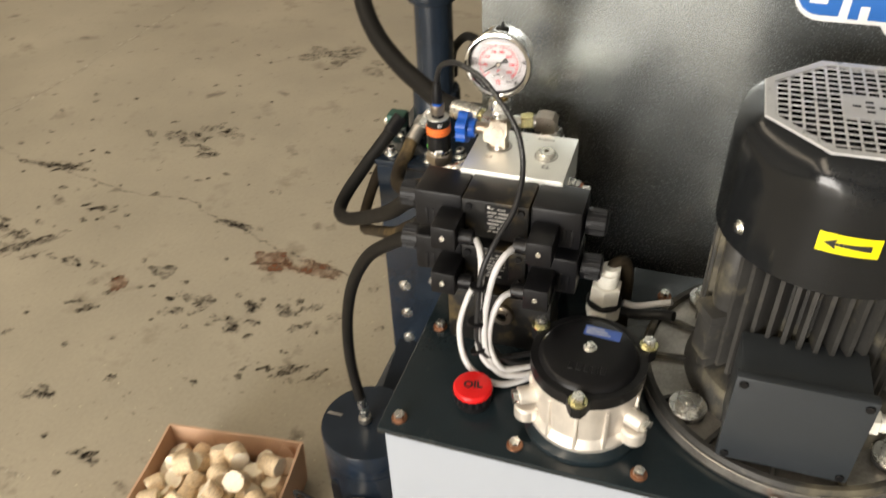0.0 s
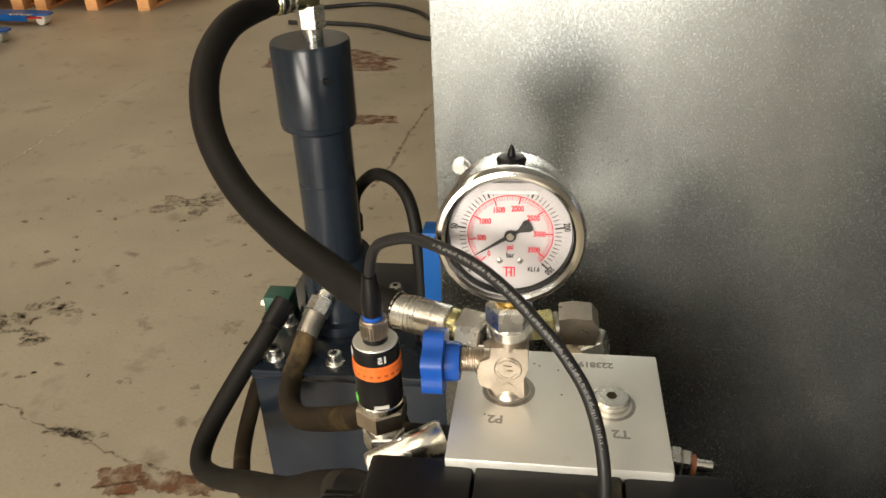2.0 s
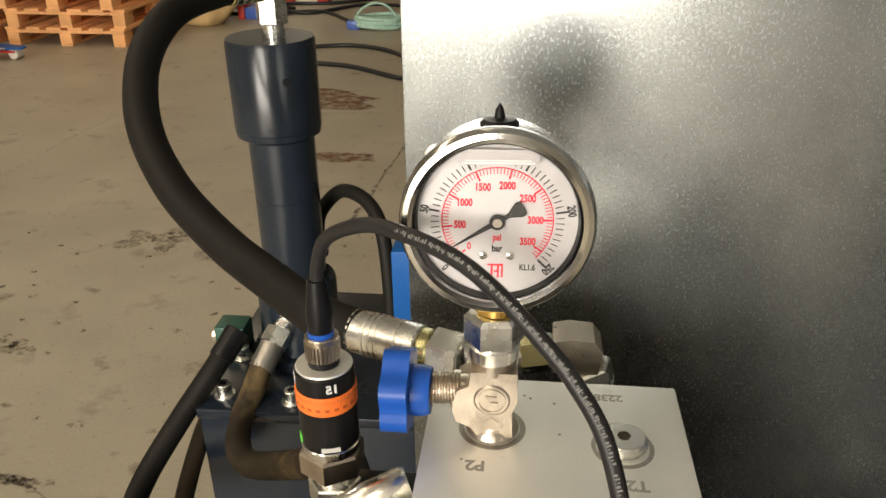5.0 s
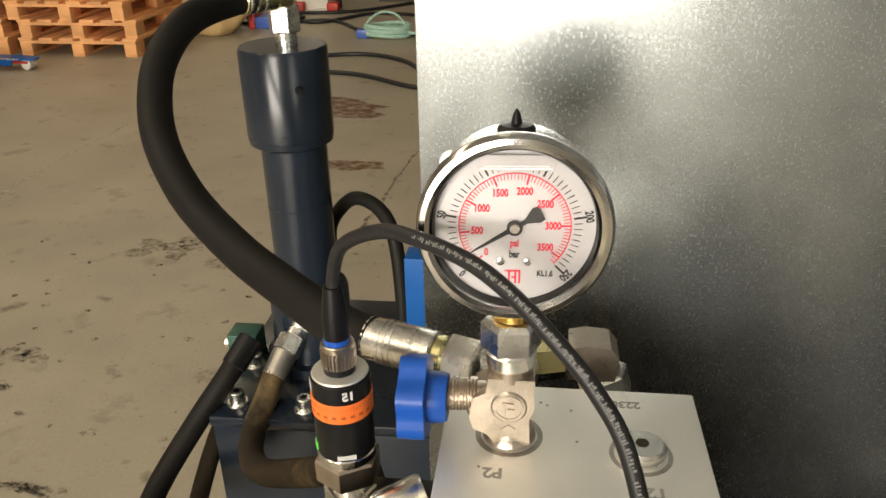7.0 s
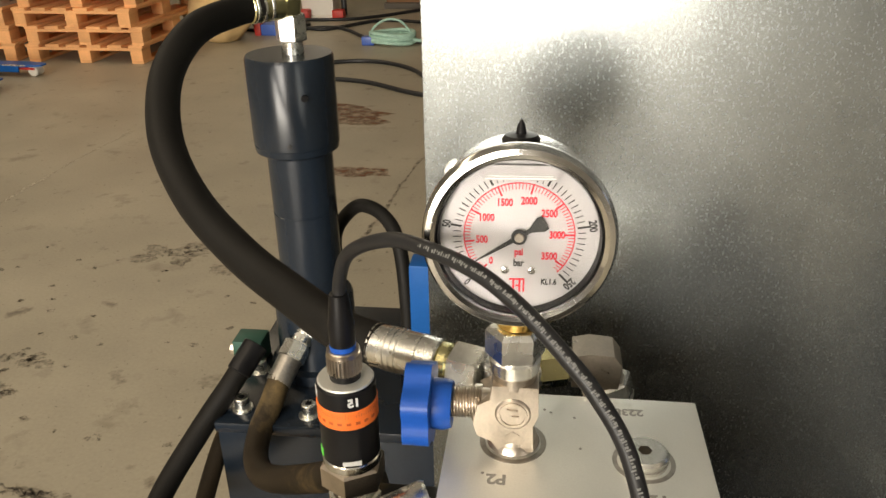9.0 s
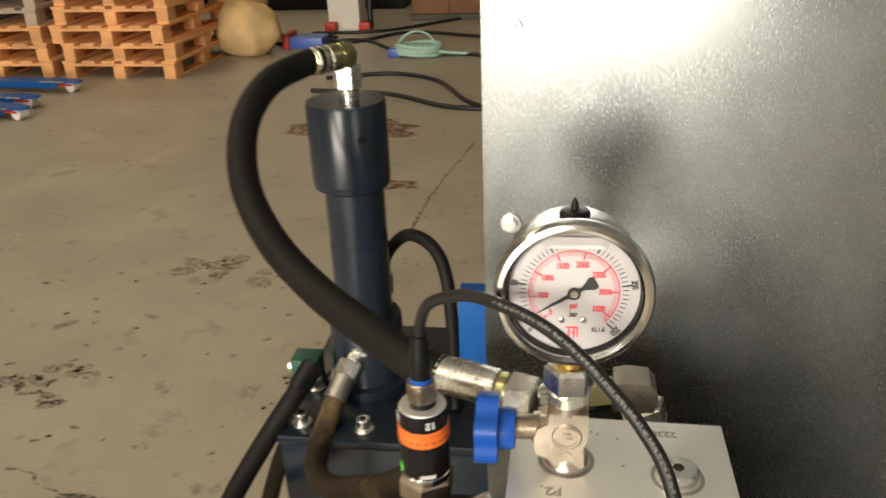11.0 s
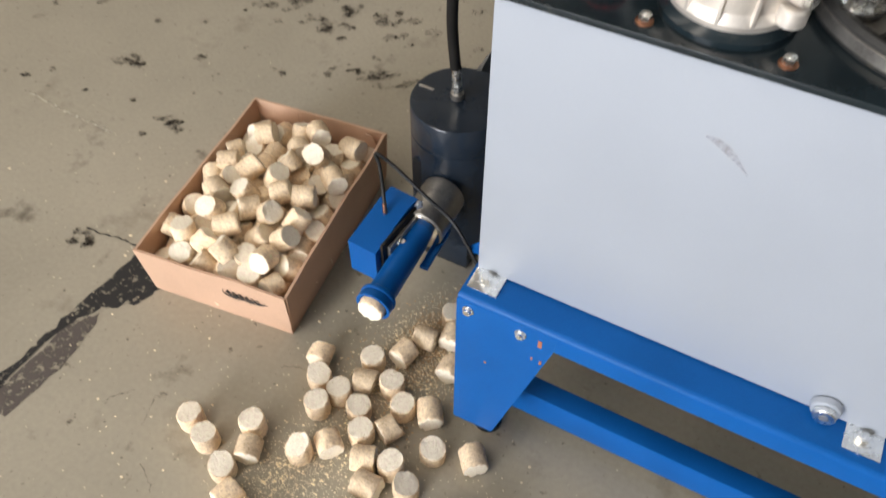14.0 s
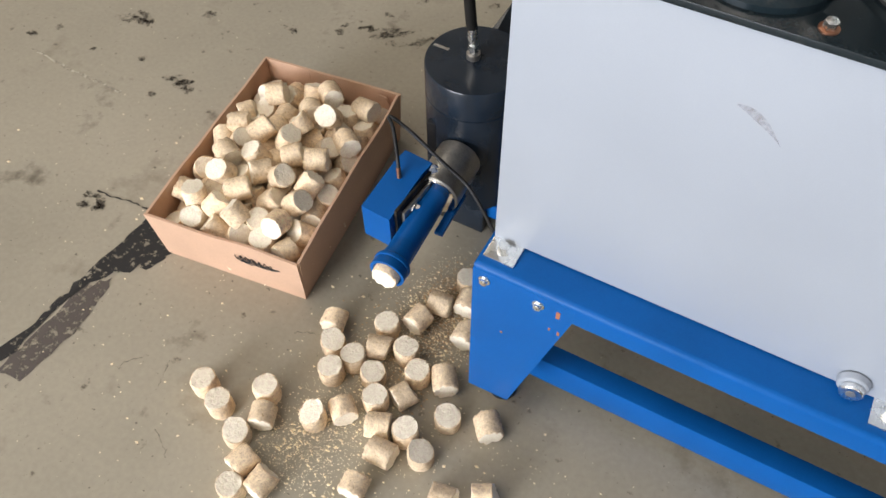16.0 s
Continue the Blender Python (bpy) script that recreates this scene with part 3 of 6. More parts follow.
part("mark_outline", prism(B(), pill(.106, .062), .0004, logo(.3245, 1.2840)), "logo_white", hopper, "white outline of the company mark")
part("mark_block", prism(B(), pill(.047, .050, .003), .0003, logo(.2985, 1.2842) @ pose(0, 0, .0005)), "logo_blue", hopper, "blue shape of the company mark")
part("mark_block", prism(B(), [(-.0205, -.025), (.0205, -.025), (.0185, -.012), (.0205, -.002), (.0205, .012), (.015, .024), (-.0195, .025)], .0003, logo(.3487, 1.2825) @ pose(0, 0, .0005)), "logo_blue", hopper, "blue shape of the company mark")
for x0, x1, z0, z1 in ((.288, .323, 1.288, 1.297), (.288, .306, 1.272, 1.289), (.327, .357, 1.2845, 1.2895), (.3385, .3475, 1.2570, 1.272)):
    part("mark_gap", prism(B(), [(x0, z0), (x1, z0), (x1, z1), (x0, z1)], .0002, logo(0, 0) @ pose(0, 0, .0010)), "logo_white", hopper)


def ring(r0, r1, a0, a1, n=30):
    return [(r1 * math.cos(a0 + (a1 - a0) * k / n), r1 * math.sin(a0 + (a1 - a0) * k / n)) for k in range(n + 1)] + [(r0 * math.cos(a1 - (a1 - a0) * k / n), r0 * math.sin(a1 - (a1 - a0) * k / n)) for k in range(n + 1)]


part("mark_ring_outline", prism(B(), ring(.032, .0545, 3.70, 8.95), .00035, logo(.407, 1.283)), "logo_white", hopper)
part("mark_ring", prism(B(), ring(.038, .0495, 3.79, 8.87), .0003, logo(.407, 1.283) @ pose(0, 0, .0007)), "logo_blue", hopper, "blue ring of the company mark")

# ---- electric motor ----
MX, MY = .338, .856
motor = thing("electric_motor", (MX, MY, .905), "upright dark grey electric motor with ribbed body and square-holed fan guard", "electric motor")
ax = (0, 0, 1)
FCX, FCY = .343, .843
part("bell_housing", lathe(B(), (FCX, FCY, .905), ax, [(0, .163), (.02, .163), (.024, .160), (.024, .154), (.005, .151), (.005, .118), (.030, .111), (.05, .108), (.055, .09)], 64), "motor_dusty", motor, "dusty dark cast bell housing with ribs")
part("flange_band", lathe(B(), (FCX, FCY, .9085), ax, [(0, .1635), (.0005, .1642), (.012, .1642), (.0125, .1635)], 64), "steel_worn", motor, "bare machined flange edge")
for k in range(14):
    a = 2 * math.pi * k / 14 + .1
    part("housing_rib", box(B(), .106, .1545, -.0024, .0024, .908, .9275, .0006, Matrix.Translation((FCX, FCY, 0)) @ Matrix.Rotation(a, 4, "Z")), "motor_dusty", motor)
for a in (3.83, 5.5, 0.8, 2.36):
    part("bolt_boss", rod(B(), (FCX + .136 * math.cos(a), FCY + .136 * math.sin(a), .908), (FCX + .136 * math.cos(a), FCY + .136 * math.sin(a), .9285), .0195, edge=.002), "motor_dusty", motor)
    bolt(motor, (FCX + .136 * math.cos(a), FCY + .136 * math.sin(a), .929), r=.014, h=.009)
part("body", lathe(B(), (MX, MY, .955), ax, [(0, .080), (.004, .083), (.17, .083), (.174, .080)], 64), "motor_dusty", motor)
for k in range(44):
    a = 2 * math.pi * k / 44
    part("fin", prism(B(), [(.081, -.0044), (.102, -.0031), (.1055, -.0022), (.1055, .0022), (.102, .0031), (.081, .0044)], .154, Matrix.Translation((MX, MY, .968)) @ Matrix.Rotation(a, 4, "Z")), "motor_dusty", motor)
for a in (3.68, 2.0, 5.9):
    turn = Matrix.Translation((MX, MY, 0)) @ Matrix.Rotation(a, 4, "Z")
    lug = part("lug", box(B(), .08, .118, -.013, .013, .972, 1.026, .003, turn), "motor_dusty", motor, "dusty square cast lug")
    part("lug_column", lathe(B(), turn @ Vector((.094, 0, 1.034)), ax, [(0, .013), (.006, .0155), (.080, .0155), (.085, .013)], 20), "motor_dusty", lug)
    part("lug_cap", box(B(), .09, .121, -.016, .018, 1.026, 1.038, .002, turn), "motor_dusty", lug)
    part("lug_web", box(B(), .08, .110, -.009, .009, .945, .972, .003, turn), "motor_dusty", lug)


def hood(bm, rows, seg=64):
    """A shell that goes from a round foot to an eight-sided top: rows of (height, radius, eight-sidedness)."""
    rings = []
    for z, r, e in rows:
        ring_ = []
        for k in range(seg):
            a = 2 * math.pi * k / seg
            flat = r / math.cos((a + math.pi / 8) % (math.pi / 4) - math.pi / 8)
            q = r * (1 - e) + min(flat, r * 1.07) * e
            ring_.append(bm.verts.new((MX + q * math.cos(a), MY + q * math.sin(a), z)))
        rings.append(ring_)
    for lo, hi in zip(rings, rings[1:]):
        for k in range(seg):
            bm.faces.new((lo[k], lo[(k + 1) % seg], hi[(k + 1) % seg], hi[k]))
    return bm


cover = part("fan_cover", hood(B(), [(1.121, .1055, 0), (1.118, .1075, 0), (1.120, .1095, 0), (1.200, .1095, 0), (1.216, .1090, .15), (1.226, .1070, .4), (1.234, .1035, .7), (1.241, .098, .9), (1.246, .0925, 1), (1.249, .0885, 1), (1.2495, .087, 1), (1.244, .085, 1), (1.16, .10, 0)]), "motor_grey", motor, "glossy dark grey painted fan cover")
# guard: a plate with square holes
pitch, R = .0112, .0875
part("guard_rim", lathe(B(), (MX, MY, 1.2475), ax, [(0, .0950), (.002, .0960), (.0035, .0950), (.0035, .0865), (.0005, .0865)], 8, math.pi / 8), "grille", cover, "grey fan guard rim")
for k in range(-7, 8):
    u = k * pitch
    span = min(R * .99, 1.414 * R * .99 - abs(u))
    part("guard_bar", box(B(), MX + u - .0012, MX + u + .0012, MY - span, MY + span, 1.2490, 1.2500, .0002), "grille", cover)
    part("guard_bar", box(B(), MX - span, MX + span, MY + u * .93 - .0010, MY + u * .93 + .0010, 1.2492, 1.2502, .0002), "grille", cover)
part("guard_hub", prism(B(), [(-.022, -.022), (.022, -.022), (.022, .022), (-.022, .022)], .0028, pose(MX, MY, 1.2476)), "grille", cover)
for dx, dy in ((0, 0), (.011, 0), (-.011, 0), (0, .009), (0, -.009)):
    part("hub_hole", box(B(), MX + dx - .0035, MX + dx + .0035, MY + dy - .002, MY + dy + .002, 1.2504, 1.2506), "black", cover)
part("fan_hub", lathe(B(), (MX, MY, 1.13), ax, [(0, .03), (.07, .03), (.075, .02)], 24), "black", motor)
for k in range(7):
    part("fan_blade", box(B(), .028, .085, -.0015, .0015, 1.15, 1.22, 0, Matrix.Translation((MX, MY, 0)) @ Matrix.Rotation(2 * math.pi * k / 7 + .2, 4, "Z")), "black", motor)
for a in (3.75, 5.3):
    bolt(motor, (MX + .108 * math.cos(a), MY + .108 * math.sin(a), 1.145), (math.cos(a), math.sin(a), 0), .005, .003)
for s0, s1, hh, mm, off in ((-.2, .2, .0105, "yellow", .0006),):
    b = B()
    n = 10
    low, high = [], []
    for k in range(n + 1):
        a = 4.665 + (s1 - s0) * (k / n - .5) * 1.15
        low.append(b.verts.new((MX + .1099 * math.cos(a), MY + .1099 * math.sin(a), 1.1655))), high.append(b.verts.new((MX + .1099 * math.cos(a), MY + .1099 * math.sin(a), 1.1855)))
    for k in range(n):
        b.faces.new((low[k], low[k + 1], high[k + 1], high[k]))
    part("arrow_sticker", b, "yellow", cover, "yellow rotation sticker with black arrow")
b = B()
at = lambda a, z: b.verts.new((MX + .1104 * math.cos(a + .08), MY + .1104 * math.sin(a + .08), z - .0025))
b.faces.new([at(4.40, 1.178), at(4.50, 1.1725), at(4.48, 1.178), at(4.50, 1.1835)])
for k in range(6):
    a0, a1 = 4.48 + .045 * k, 4.48 + .045 * (k + 1)
    g0, g1 = .0012 + .00035 * k, .0012 + .00035 * (k + 1)
    b.faces.new([at(a0, 1.178 - g0), at(a1, 1.178 - g1), at(a1, 1.178 + g1), at(a0, 1.178 + g0)])
part("arrow", b, "ink_black", cover)
tb = part("terminal_box", box(B(), .272, .387, .708, .765, .938, 1.044, .003), "terminal", motor, "dark grey terminal box")
part("terminal_cover", box(B(), .268, .391, .696, .708, .932, 1.048, .003), "terminal", tb)
for x, z in ((.276, .940), (.383, .940), (.276, 1.040), (.383, 1.040)):
    part("cover_screw", rod(B(), (x, .696, z), (x, .6935, z), .0042, edge=.0006, seg=16), "black", tb)
part("cable_gland", hexnut(rod(B(), (.39, .735, .985), (.425, .735, .985), .009), (.395, .735, .985), (.408, .735, .985), .0135), "cream", motor, "cream plastic cable gland")

# ---- valve manifold on the tank lid ----
man = thing("valve_manifold", (.01, .88, .905), "black hydraulic manifold block on the tank lid", "manifold")
part("manifold_block", box(B(), -.042, .068, .868, .955, .905, 1.072, .002), "black_dusty", man)
part("manifold_foot", box(B(), -.05, .074, .812, .868, .905, .985, .002), "black_dusty", man)
pl = part("port_plug", lathe(B(), (.018, .812, .959), (0, -1, 0), [(0, .0125), (.002, .0135), (.006, .0135), (.008, .0115), (.008, .006), (.004, .006)], 28), "nickel", man, "bare metal port plug")
part("side_port", hexnut(B(), (-.042, .90, 1.035), (-.066, .90, 1.035), .013), "zinc", man)
part("left_block", box(B(), -.096, -.042, .868, .95, .965, 1.062, .002), "black_dusty", man)
for z in (1.0, 1.045):
    part("hose_socket", rod(B(), (-.096, .90, z), (-.118, .915, z - .012), .0135, edge=.001), "black", man)
part("hose_socket", rod(B(), (-.092, .862, 1.003), (-.115, .884, .99), .012, edge=.001), "black", man)
part("side_ferrule", lathe(B(), (-.096, .892, 1.077), (.042, .018, .012), [(0, .0085), (.002, .0095), (.024, .0095), (.026, .0105), (.046, .0105), (.048, .0095)], 28), "zinc", man, "bright zinc hose ferrule")
part("relief_screw", rod(B(), (.084, .893, 1.096), (.0965, .892, 1.0955), .0036, edge=.0006, seg=18), "zinc", man)
part("relief_nut", rod(B(), (.0700, .894, 1.0965), (.0735, .894, 1.0964), .0098, edge=.0008, seg=28), "zinc", man)
part("relief_nut", hexnut(B(), (.0738, .894, 1.0964), (.0790, .8935, 1.0962), .0094), "zinc", man)
part("relief_nut", hexnut(B(), (.0794, .8935, 1.0962), (.0842, .893, 1.096), .0080), "zinc", man)
part("relief_seal", rod(B(), (.0843, .893, 1.096), (.0870, .8928, 1.0959), .0056), "rust", man)

top = thing("gauge_block", (.013, .907, 1.072), "milled aluminium port block on top of the manifold", "block")
b = box(B(), -.046, .0700, .860, .955, 1.0725, 1.121, .0012)
part("block", b, "alu", top)
part("port_recess", lathe(B(), (.041, .909, 1.1205), (0, 0, 1), [(0, .0135), (.0008, .0135), (.0008, .0115), (.0002, .0115)], 36), "steel_worn", top)
pg = part("port_plug", lathe(B(), (.041, .909, 1.121), (0, 0, 1), [(0, .0098), (.0016, .0098), (.0020, .0104), (.0052, .0104), (.0064, .0090), (.0066, .0)], 32), "zinc", top, "zinc port plug")
part("plug_socket", rod(B(), (.041, .909, 1.1270), (.041, .909, 1.1278), .0030, seg=6), "black_dusty", pg)
part("port_recess", lathe(B(), (-.016, .917, 1.1205), (0, 0, 1), [(0, .0150), (.0008, .0150), (.0008, .0125), (.0002, .0125)], 36), "steel_worn", top)
for text, x, y, size in (("P2", -.022, .892, .0085), ("T2", .045, .886, .0085), ("223819", .034, .944, .0068)):
    lettering(text, size, pose(x, y, 1.1210, 0, 0, 180), "stamped_mark", top, "ink_grey", thick=.00008)
for x, y in ((-.002, .942), (.001, .940), (.012, .937), (.014, .915), (-.028, .895)):
    part("pit_mark", rod(B(), (x, y, 1.1209), (x, y, 1.1212), .0007, seg=8), "ink_grey", top)


def valve(z, dy):
    v = thing("directional_valve", (.006, .868 + dy, z), "black solenoid directional valve with two coils and a white data plate", "valve", "valves on the manifold")
    y1, y0 = .8675 + dy, .815 + dy
    part("valve_body", box(B(), -.030, .044, y0 - .004, y1, z - .024, z + .025, .002), "black_dusty", v, "dusty black valve body")
    for x0, x1 in ((-.086, -.031), (.045, .100)):
        c = part("coil", box(B(), x0, x1, y0, y1 - .001, z - .0235, z + .0245, .0035), "black", v)
        for k in range(5):
            w = x0 + .012 + .008 * k
            part("coil_rib", box(B(), w, w + .0035, y0 - .0012, y0, z - .018, z + .002, .0004), "black", c)
    for x0, x1 in ((-.0865, -.110), (.1005, .124)):
        n = part("coil_nut", rod(B(), (x0, (y0 + y1) / 2, z), (x1, (y0 + y1) / 2, z), .0145, .0135, edge=.0015, seg=28), "black", v)
        for k in range(20):
            a = 2 * math.pi * k / 20
            q = Vector((0, math.cos(a), math.sin(a))) * .0142
            part("nut_ridge", rod(B(), Vector((x0 + (x1 - x0) * .25, (y0 + y1) / 2, z)) + q, Vector((x0 + (x1 - x0) * .92, (y0 + y1) / 2, z)) + q * .98, .0008, seg=6), "black", n)
    for x, way in ((-.041, 1), (.063, -1)):
        p = part("coil_connector", box(B(), x - .014, x + .014, y0 - .040, y0, z - .021, z + .008, .0025), "black", v, "black plug-on connector")
        part("connector_screw", rod(B(), (x, y0 - .040, z - .005), (x, y0 - .0422, z - .005), .0032, edge=.0005, seg=14), "zinc", p)
        part("connector_gland", rod(B(), (x + way * .014, y0 - .024, z - .010), (x + way * .030, y0 - .024, z - .010), .0085, .0075, edge=.001, seg=20), "black", p)
    for x in (-.022, .036):
        for zz in (-.016, .017):
            part("mounting_screw", rod(B(), (x, y0 - .004, z + zz), (x, y0 - .0065, z + zz), .004, edge=.0006, seg=14), "black", v)
    d = part("data_plate", box(B(), -.004, .025, y0 - .0048, y0 - .0041, z - .016, z + .022), "black", v, "black data plate with white print")
    for k in range(7):
        for j, (u, ww) in enumerate((((.003, .004), (.011, .009)), ((.0, .010), (.012, .011)), ((.0, .006), (.008, .014)), ((.001, .018), (.020, .003)), ((.0, .013), (.015, .006)), ((.002, .007), (.011, .004)), ((.0, .004), (.006, .012)))[k]):
            part("print_bar", box(B(), -.001 + u, -.001 + u + ww, y0 - .0051, y0 - .0049, z + .0168 - .005 * k, z + .0184 - .005 * k), "ink_grey", d)
    part("plate_screw", rod(B(), (.0005, y0 - .0048, z + .02), (.0005, y0 - .006, z + .02), .0018, seg=10), "zinc", d)
    return v


valve(1.091, 0.0)
valve(1.033, -0.006)

# ---- gauge on its shut-off valve ----
sv = thing("shutoff_valve", (-.016, .917, 1.121), "nickel-plated gauge shut-off valve with blue plastic handwheel", "valve")
part("valve_collar", rod(B(), (-.016, .917, 1.1212), (-.016, .917, 1.126), .0118, .0108, edge=.001, seg=32), "nickel", sv)
b = prism(B(), [(-.009, .0362), (.0105, .0362), (.0109, .0217), (.0087, .016), (.0092, .003), (.0058, .0020), (-.0058, .0020), (-.0092, .0072), (-.0155, .010), (-.0172, .016), (-.0152, .026), (-.010, .029)], .019, pose(-.016, .9265, 1.121, 90))
bmesh.ops.bevel(b, geom=[e for e in b.edges if e.calc_face_angle(0) > .3], offset=.0018, segments=3, affect="EDGES")
lathe(b, (-.030, .917, 1.1410), (-1, 0, 0), [(0, .0088), (.0032, .0088), (.004, .0076)], 24)
lathe(b, (-.016, .917, 1.122), (0, 0, 1), [(0, .0102), (.005, .0102), (.008, .0090)], 28)
lathe(b, (-.016, .9085, 1.1435), (0, -1, 0), [(0, .0078), (.0012, .0078), (.0018, .0070)], 32)
part("valve_body", b, "nickel", sv, "nickel-plated forged body")
em = part("raised_mark", lathe(B(), (-.016, .9069, 1.1435), (0, -1, 0), [(-.001, .0062), (.0007, .0062), (.0007, .0054), (-.001, .0054)], 28), "nickel", sv)
for dx, dz, w, h in ((-.002, 0, .0012, .006), (.0, .002, .004, .0012), (.001, -.001, .003, .0012)):
    part("raised_mark", box(B(), -.016 + dx - w / 2, -.016 + dx + w / 2, .9060, .908, 1.1435 + dz - h / 2, 1.1435 + dz + h / 2), "nickel", sv)
part("raised_arrow", prism(B(), [(-.0030, -.005), (.0030, -.005), (.0030, .002), (0, .0042), (-.0030, .002)], .0010, pose(-.016, .9082, 1.130, 90)), "nickel", sv)
part("body_shoulder", rod(B(), (-.016, .917, 1.154), (-.016, .917, 1.161), .0098, edge=.001, seg=28), "nickel", sv)
part("nut_collar", rod(B(), (-.016, .917, 1.160), (-.016, .917, 1.168), .0105, .0112, edge=.001, seg=28), "zinc", sv)
part("swivel_nut", rod(B(), (-.016, .917, 1.167), (-.016, .917, 1.1825), .0128, seg=6, edge=.0022, twist=.12), "zinc", sv, "zinc swivel nut")
thread = [(0, .0064)]
for k in range(15):
    thread += [(.004 + .0013 * k, .0064), (.0045 + .0013 * k, .0071), (.0050 + .0013 * k, .0064)]
st = lathe(B(), (-.026, .915, 1.1435), (-1, -.05, 0), thread + [(.026, .0064)], 24)
part("threaded_stem", st, "nickel", sv)
part("seat_mark", rod(B(), (-.0455, .9095, 1.146), (-.049, .909, 1.147), .0018, seg=10), "red", sv)
kb = B()
out = []
for k in range(48):
    a = 2 * math.pi * k / 48
    out.append(((.0180 + .0016 * math.cos(6 * a)) * math.cos(a), (.0180 + .0016 * math.cos(6 * a)) * math.sin(a)))
prism(kb, out, .0115, pose(-.0625, .912, 1.1435, 0, 90, 0))
bmesh.ops.bevel(kb, geom=[e for e in kb.edges if len(e.link_faces) == 2 and e.calc_face_angle(0) > 1.0], offset=.0022, segments=2, affect="EDGES")
lathe(kb, (-.0515, .912, 1.1435), (1, 0, 0), [(0, .0112), (.006, .0112), (.009, .0102), (.009, .0058), (.004, .0058)], 28)
part("handwheel", kb, "knob_blue", sv, "bright blue plastic handwheel")

GX, GY, GZ = -.0152, .9045, 1.2285
TIPPED = Matrix.Translation((GX, GY, GZ)) @ pose(0, 0, 0, 90 - 3, 0, 2)   # local x right, y up, z towards the viewer
g = thing("pressure_gauge", (GX, .917, 1.175), "glycerine-filled pressure gauge with polished steel case and red and black scale", "gauge")
T3 = TIPPED.to_3x3()
axis_g = T3 @ Vector((0, 0, 1))
at_g = lambda x, y, z: TIPPED @ Vector((x, y, z))
part("case", lathe(B(), at_g(0, 0, -.034), axis_g, [(0, .027), (.002, .0315), (.004, .0328), (.030, .0328), (.032, .034)], 72), "chrome", g)
part("bezel", lathe(B(), at_g(0, 0, -.004), axis_g, [(0, .0345), (.001, .0362), (.004, .037), (.007, .0368), (.009, .0355), (.0095, .0335), (.0085, .0318), (.004, .0312), (.0, .031)], 96), "chrome", g, "polished steel bezel ring")
part("seal_ring", lathe(B(), at_g(0, 0, -.001), axis_g, [(0, .0313), (.0035, .0313), (.0040, .0308), (.0, .0302)], 72), "black", g)
dial = part("dial", lathe(B(), at_g(0, 0, -.003), axis_g, [(0, .0310), (.0012, .0310), (.0014, .0306), (.0014, 0)], 72), "dial", g, "white dial with red psi and black bar scales")
ZD = -.0014


def tick(r0, r1, a, w, material):
    m = TIPPED @ Matrix.Translation((0, 0, ZD)) @ Matrix.Rotation(a, 4, "Z")
    return prism(B(), [(r0, -w / 2), (r1, -w / 2), (r1, w / 2), (r0, w / 2)], .00015, m)


ang = lambda f: radians(225 - 270 * f)
for k in range(51):
    long = k % 10 == 0
    part("black_tick", tick(.0222, .0222 + (.0042 if long else .0030), ang(k / 50), .0008 if long else .00034, None), "ink_black", dial)
for k in range(73):
    f = k * 50 / 3625
    if f > 1:
        break
    long = k % 10 == 0
    part("red_tick", tick(.0205 - (.0034 if long else .0020), .0210, ang(f), .0007 if long else .00030, None), "ink_red", dial)
b = B()
prism(b, ring(.0208, .0212, ang(1), ang(0), 60), .00015, TIPPED @ Matrix.Translation((0, 0, ZD)))
part("red_arc", b, "ink_red", dial)
for k in range(8):
    a = ang(k * 500 / 3625)
    r = .0143 if k else .0150
    lettering(str(500 * k), .0041, TIPPED @ Matrix.Translation((r * math.cos(a), r * math.sin(a), ZD)) @ Matrix.Diagonal((.74, 1, 1, 1)), "red_figure", dial, "ink_red", thick=.00006)
for k in range(6):
    a = ang(k / 5)
    lettering(str(50 * k), .0043, TIPPED @ Matrix.Translation((.0278 * math.cos(a), .0278 * math.sin(a), ZD)) @ Matrix.Rotation(a - math.pi / 2, 4, "Z") @ Matrix.Diagonal((.72, 1, 1, 1)), "black_figure", dial, "ink_black", thick=.00006)
for text, x, y, size, mm in (("psi", 0, -.0068, .0040, "ink_red"), ("bar", 0, -.0114, .0040, "ink_black"), ("KL1.6", .0118, -.0192, .0034, "ink_black")):
    lettering(text, size, TIPPED @ Matrix.Translation((x, y, ZD)) @ Matrix.Diagonal((.76, 1, 1, 1)), "dial_word", dial, mm, thick=.00006)
for x0, x1, y0, y1 in ((-.0035, .0025, -.0185, -.0178), (-.0022, -.0014, -.0235, -.0185), (.0002, .001, -.0235, -.0185), (-.0010, .0002, -.0212, -.0205), (.0018, .0025, -.0235, -.0178)):
    part("red_mark", prism(B(), [(x0, y0), (x1, y0), (x1, y1), (x0, y1)], .00015, TIPPED @ Matrix.Translation((0, 0, ZD))), "ink_red", dial)
for x in (-.0052, .0050):
    sc = part("dial_screw", lathe(B(), at_g(x, -.0142, ZD), axis_g, [(0, .0017), (.0006, .0016), (.0009, .001), (.0009, 0)], 18), "zinc", dial)
    part("screw_slot", prism(B(), [(-.0011, -.0002), (.0011, -.0002), (.0011, .0002), (-.0011, .0002)], .00012, TIPPED @ Matrix.Translation((x, -.0142, ZD + .0009)) @ Matrix.Rotation(.6, 4, "Z")), "ink_black", sc)
NEEDLE = radians(212)
nm = TIPPED @ Matrix.Translation((0, 0, ZD + .0012)) @ Matrix.Rotation(NEEDLE, 4, "Z")
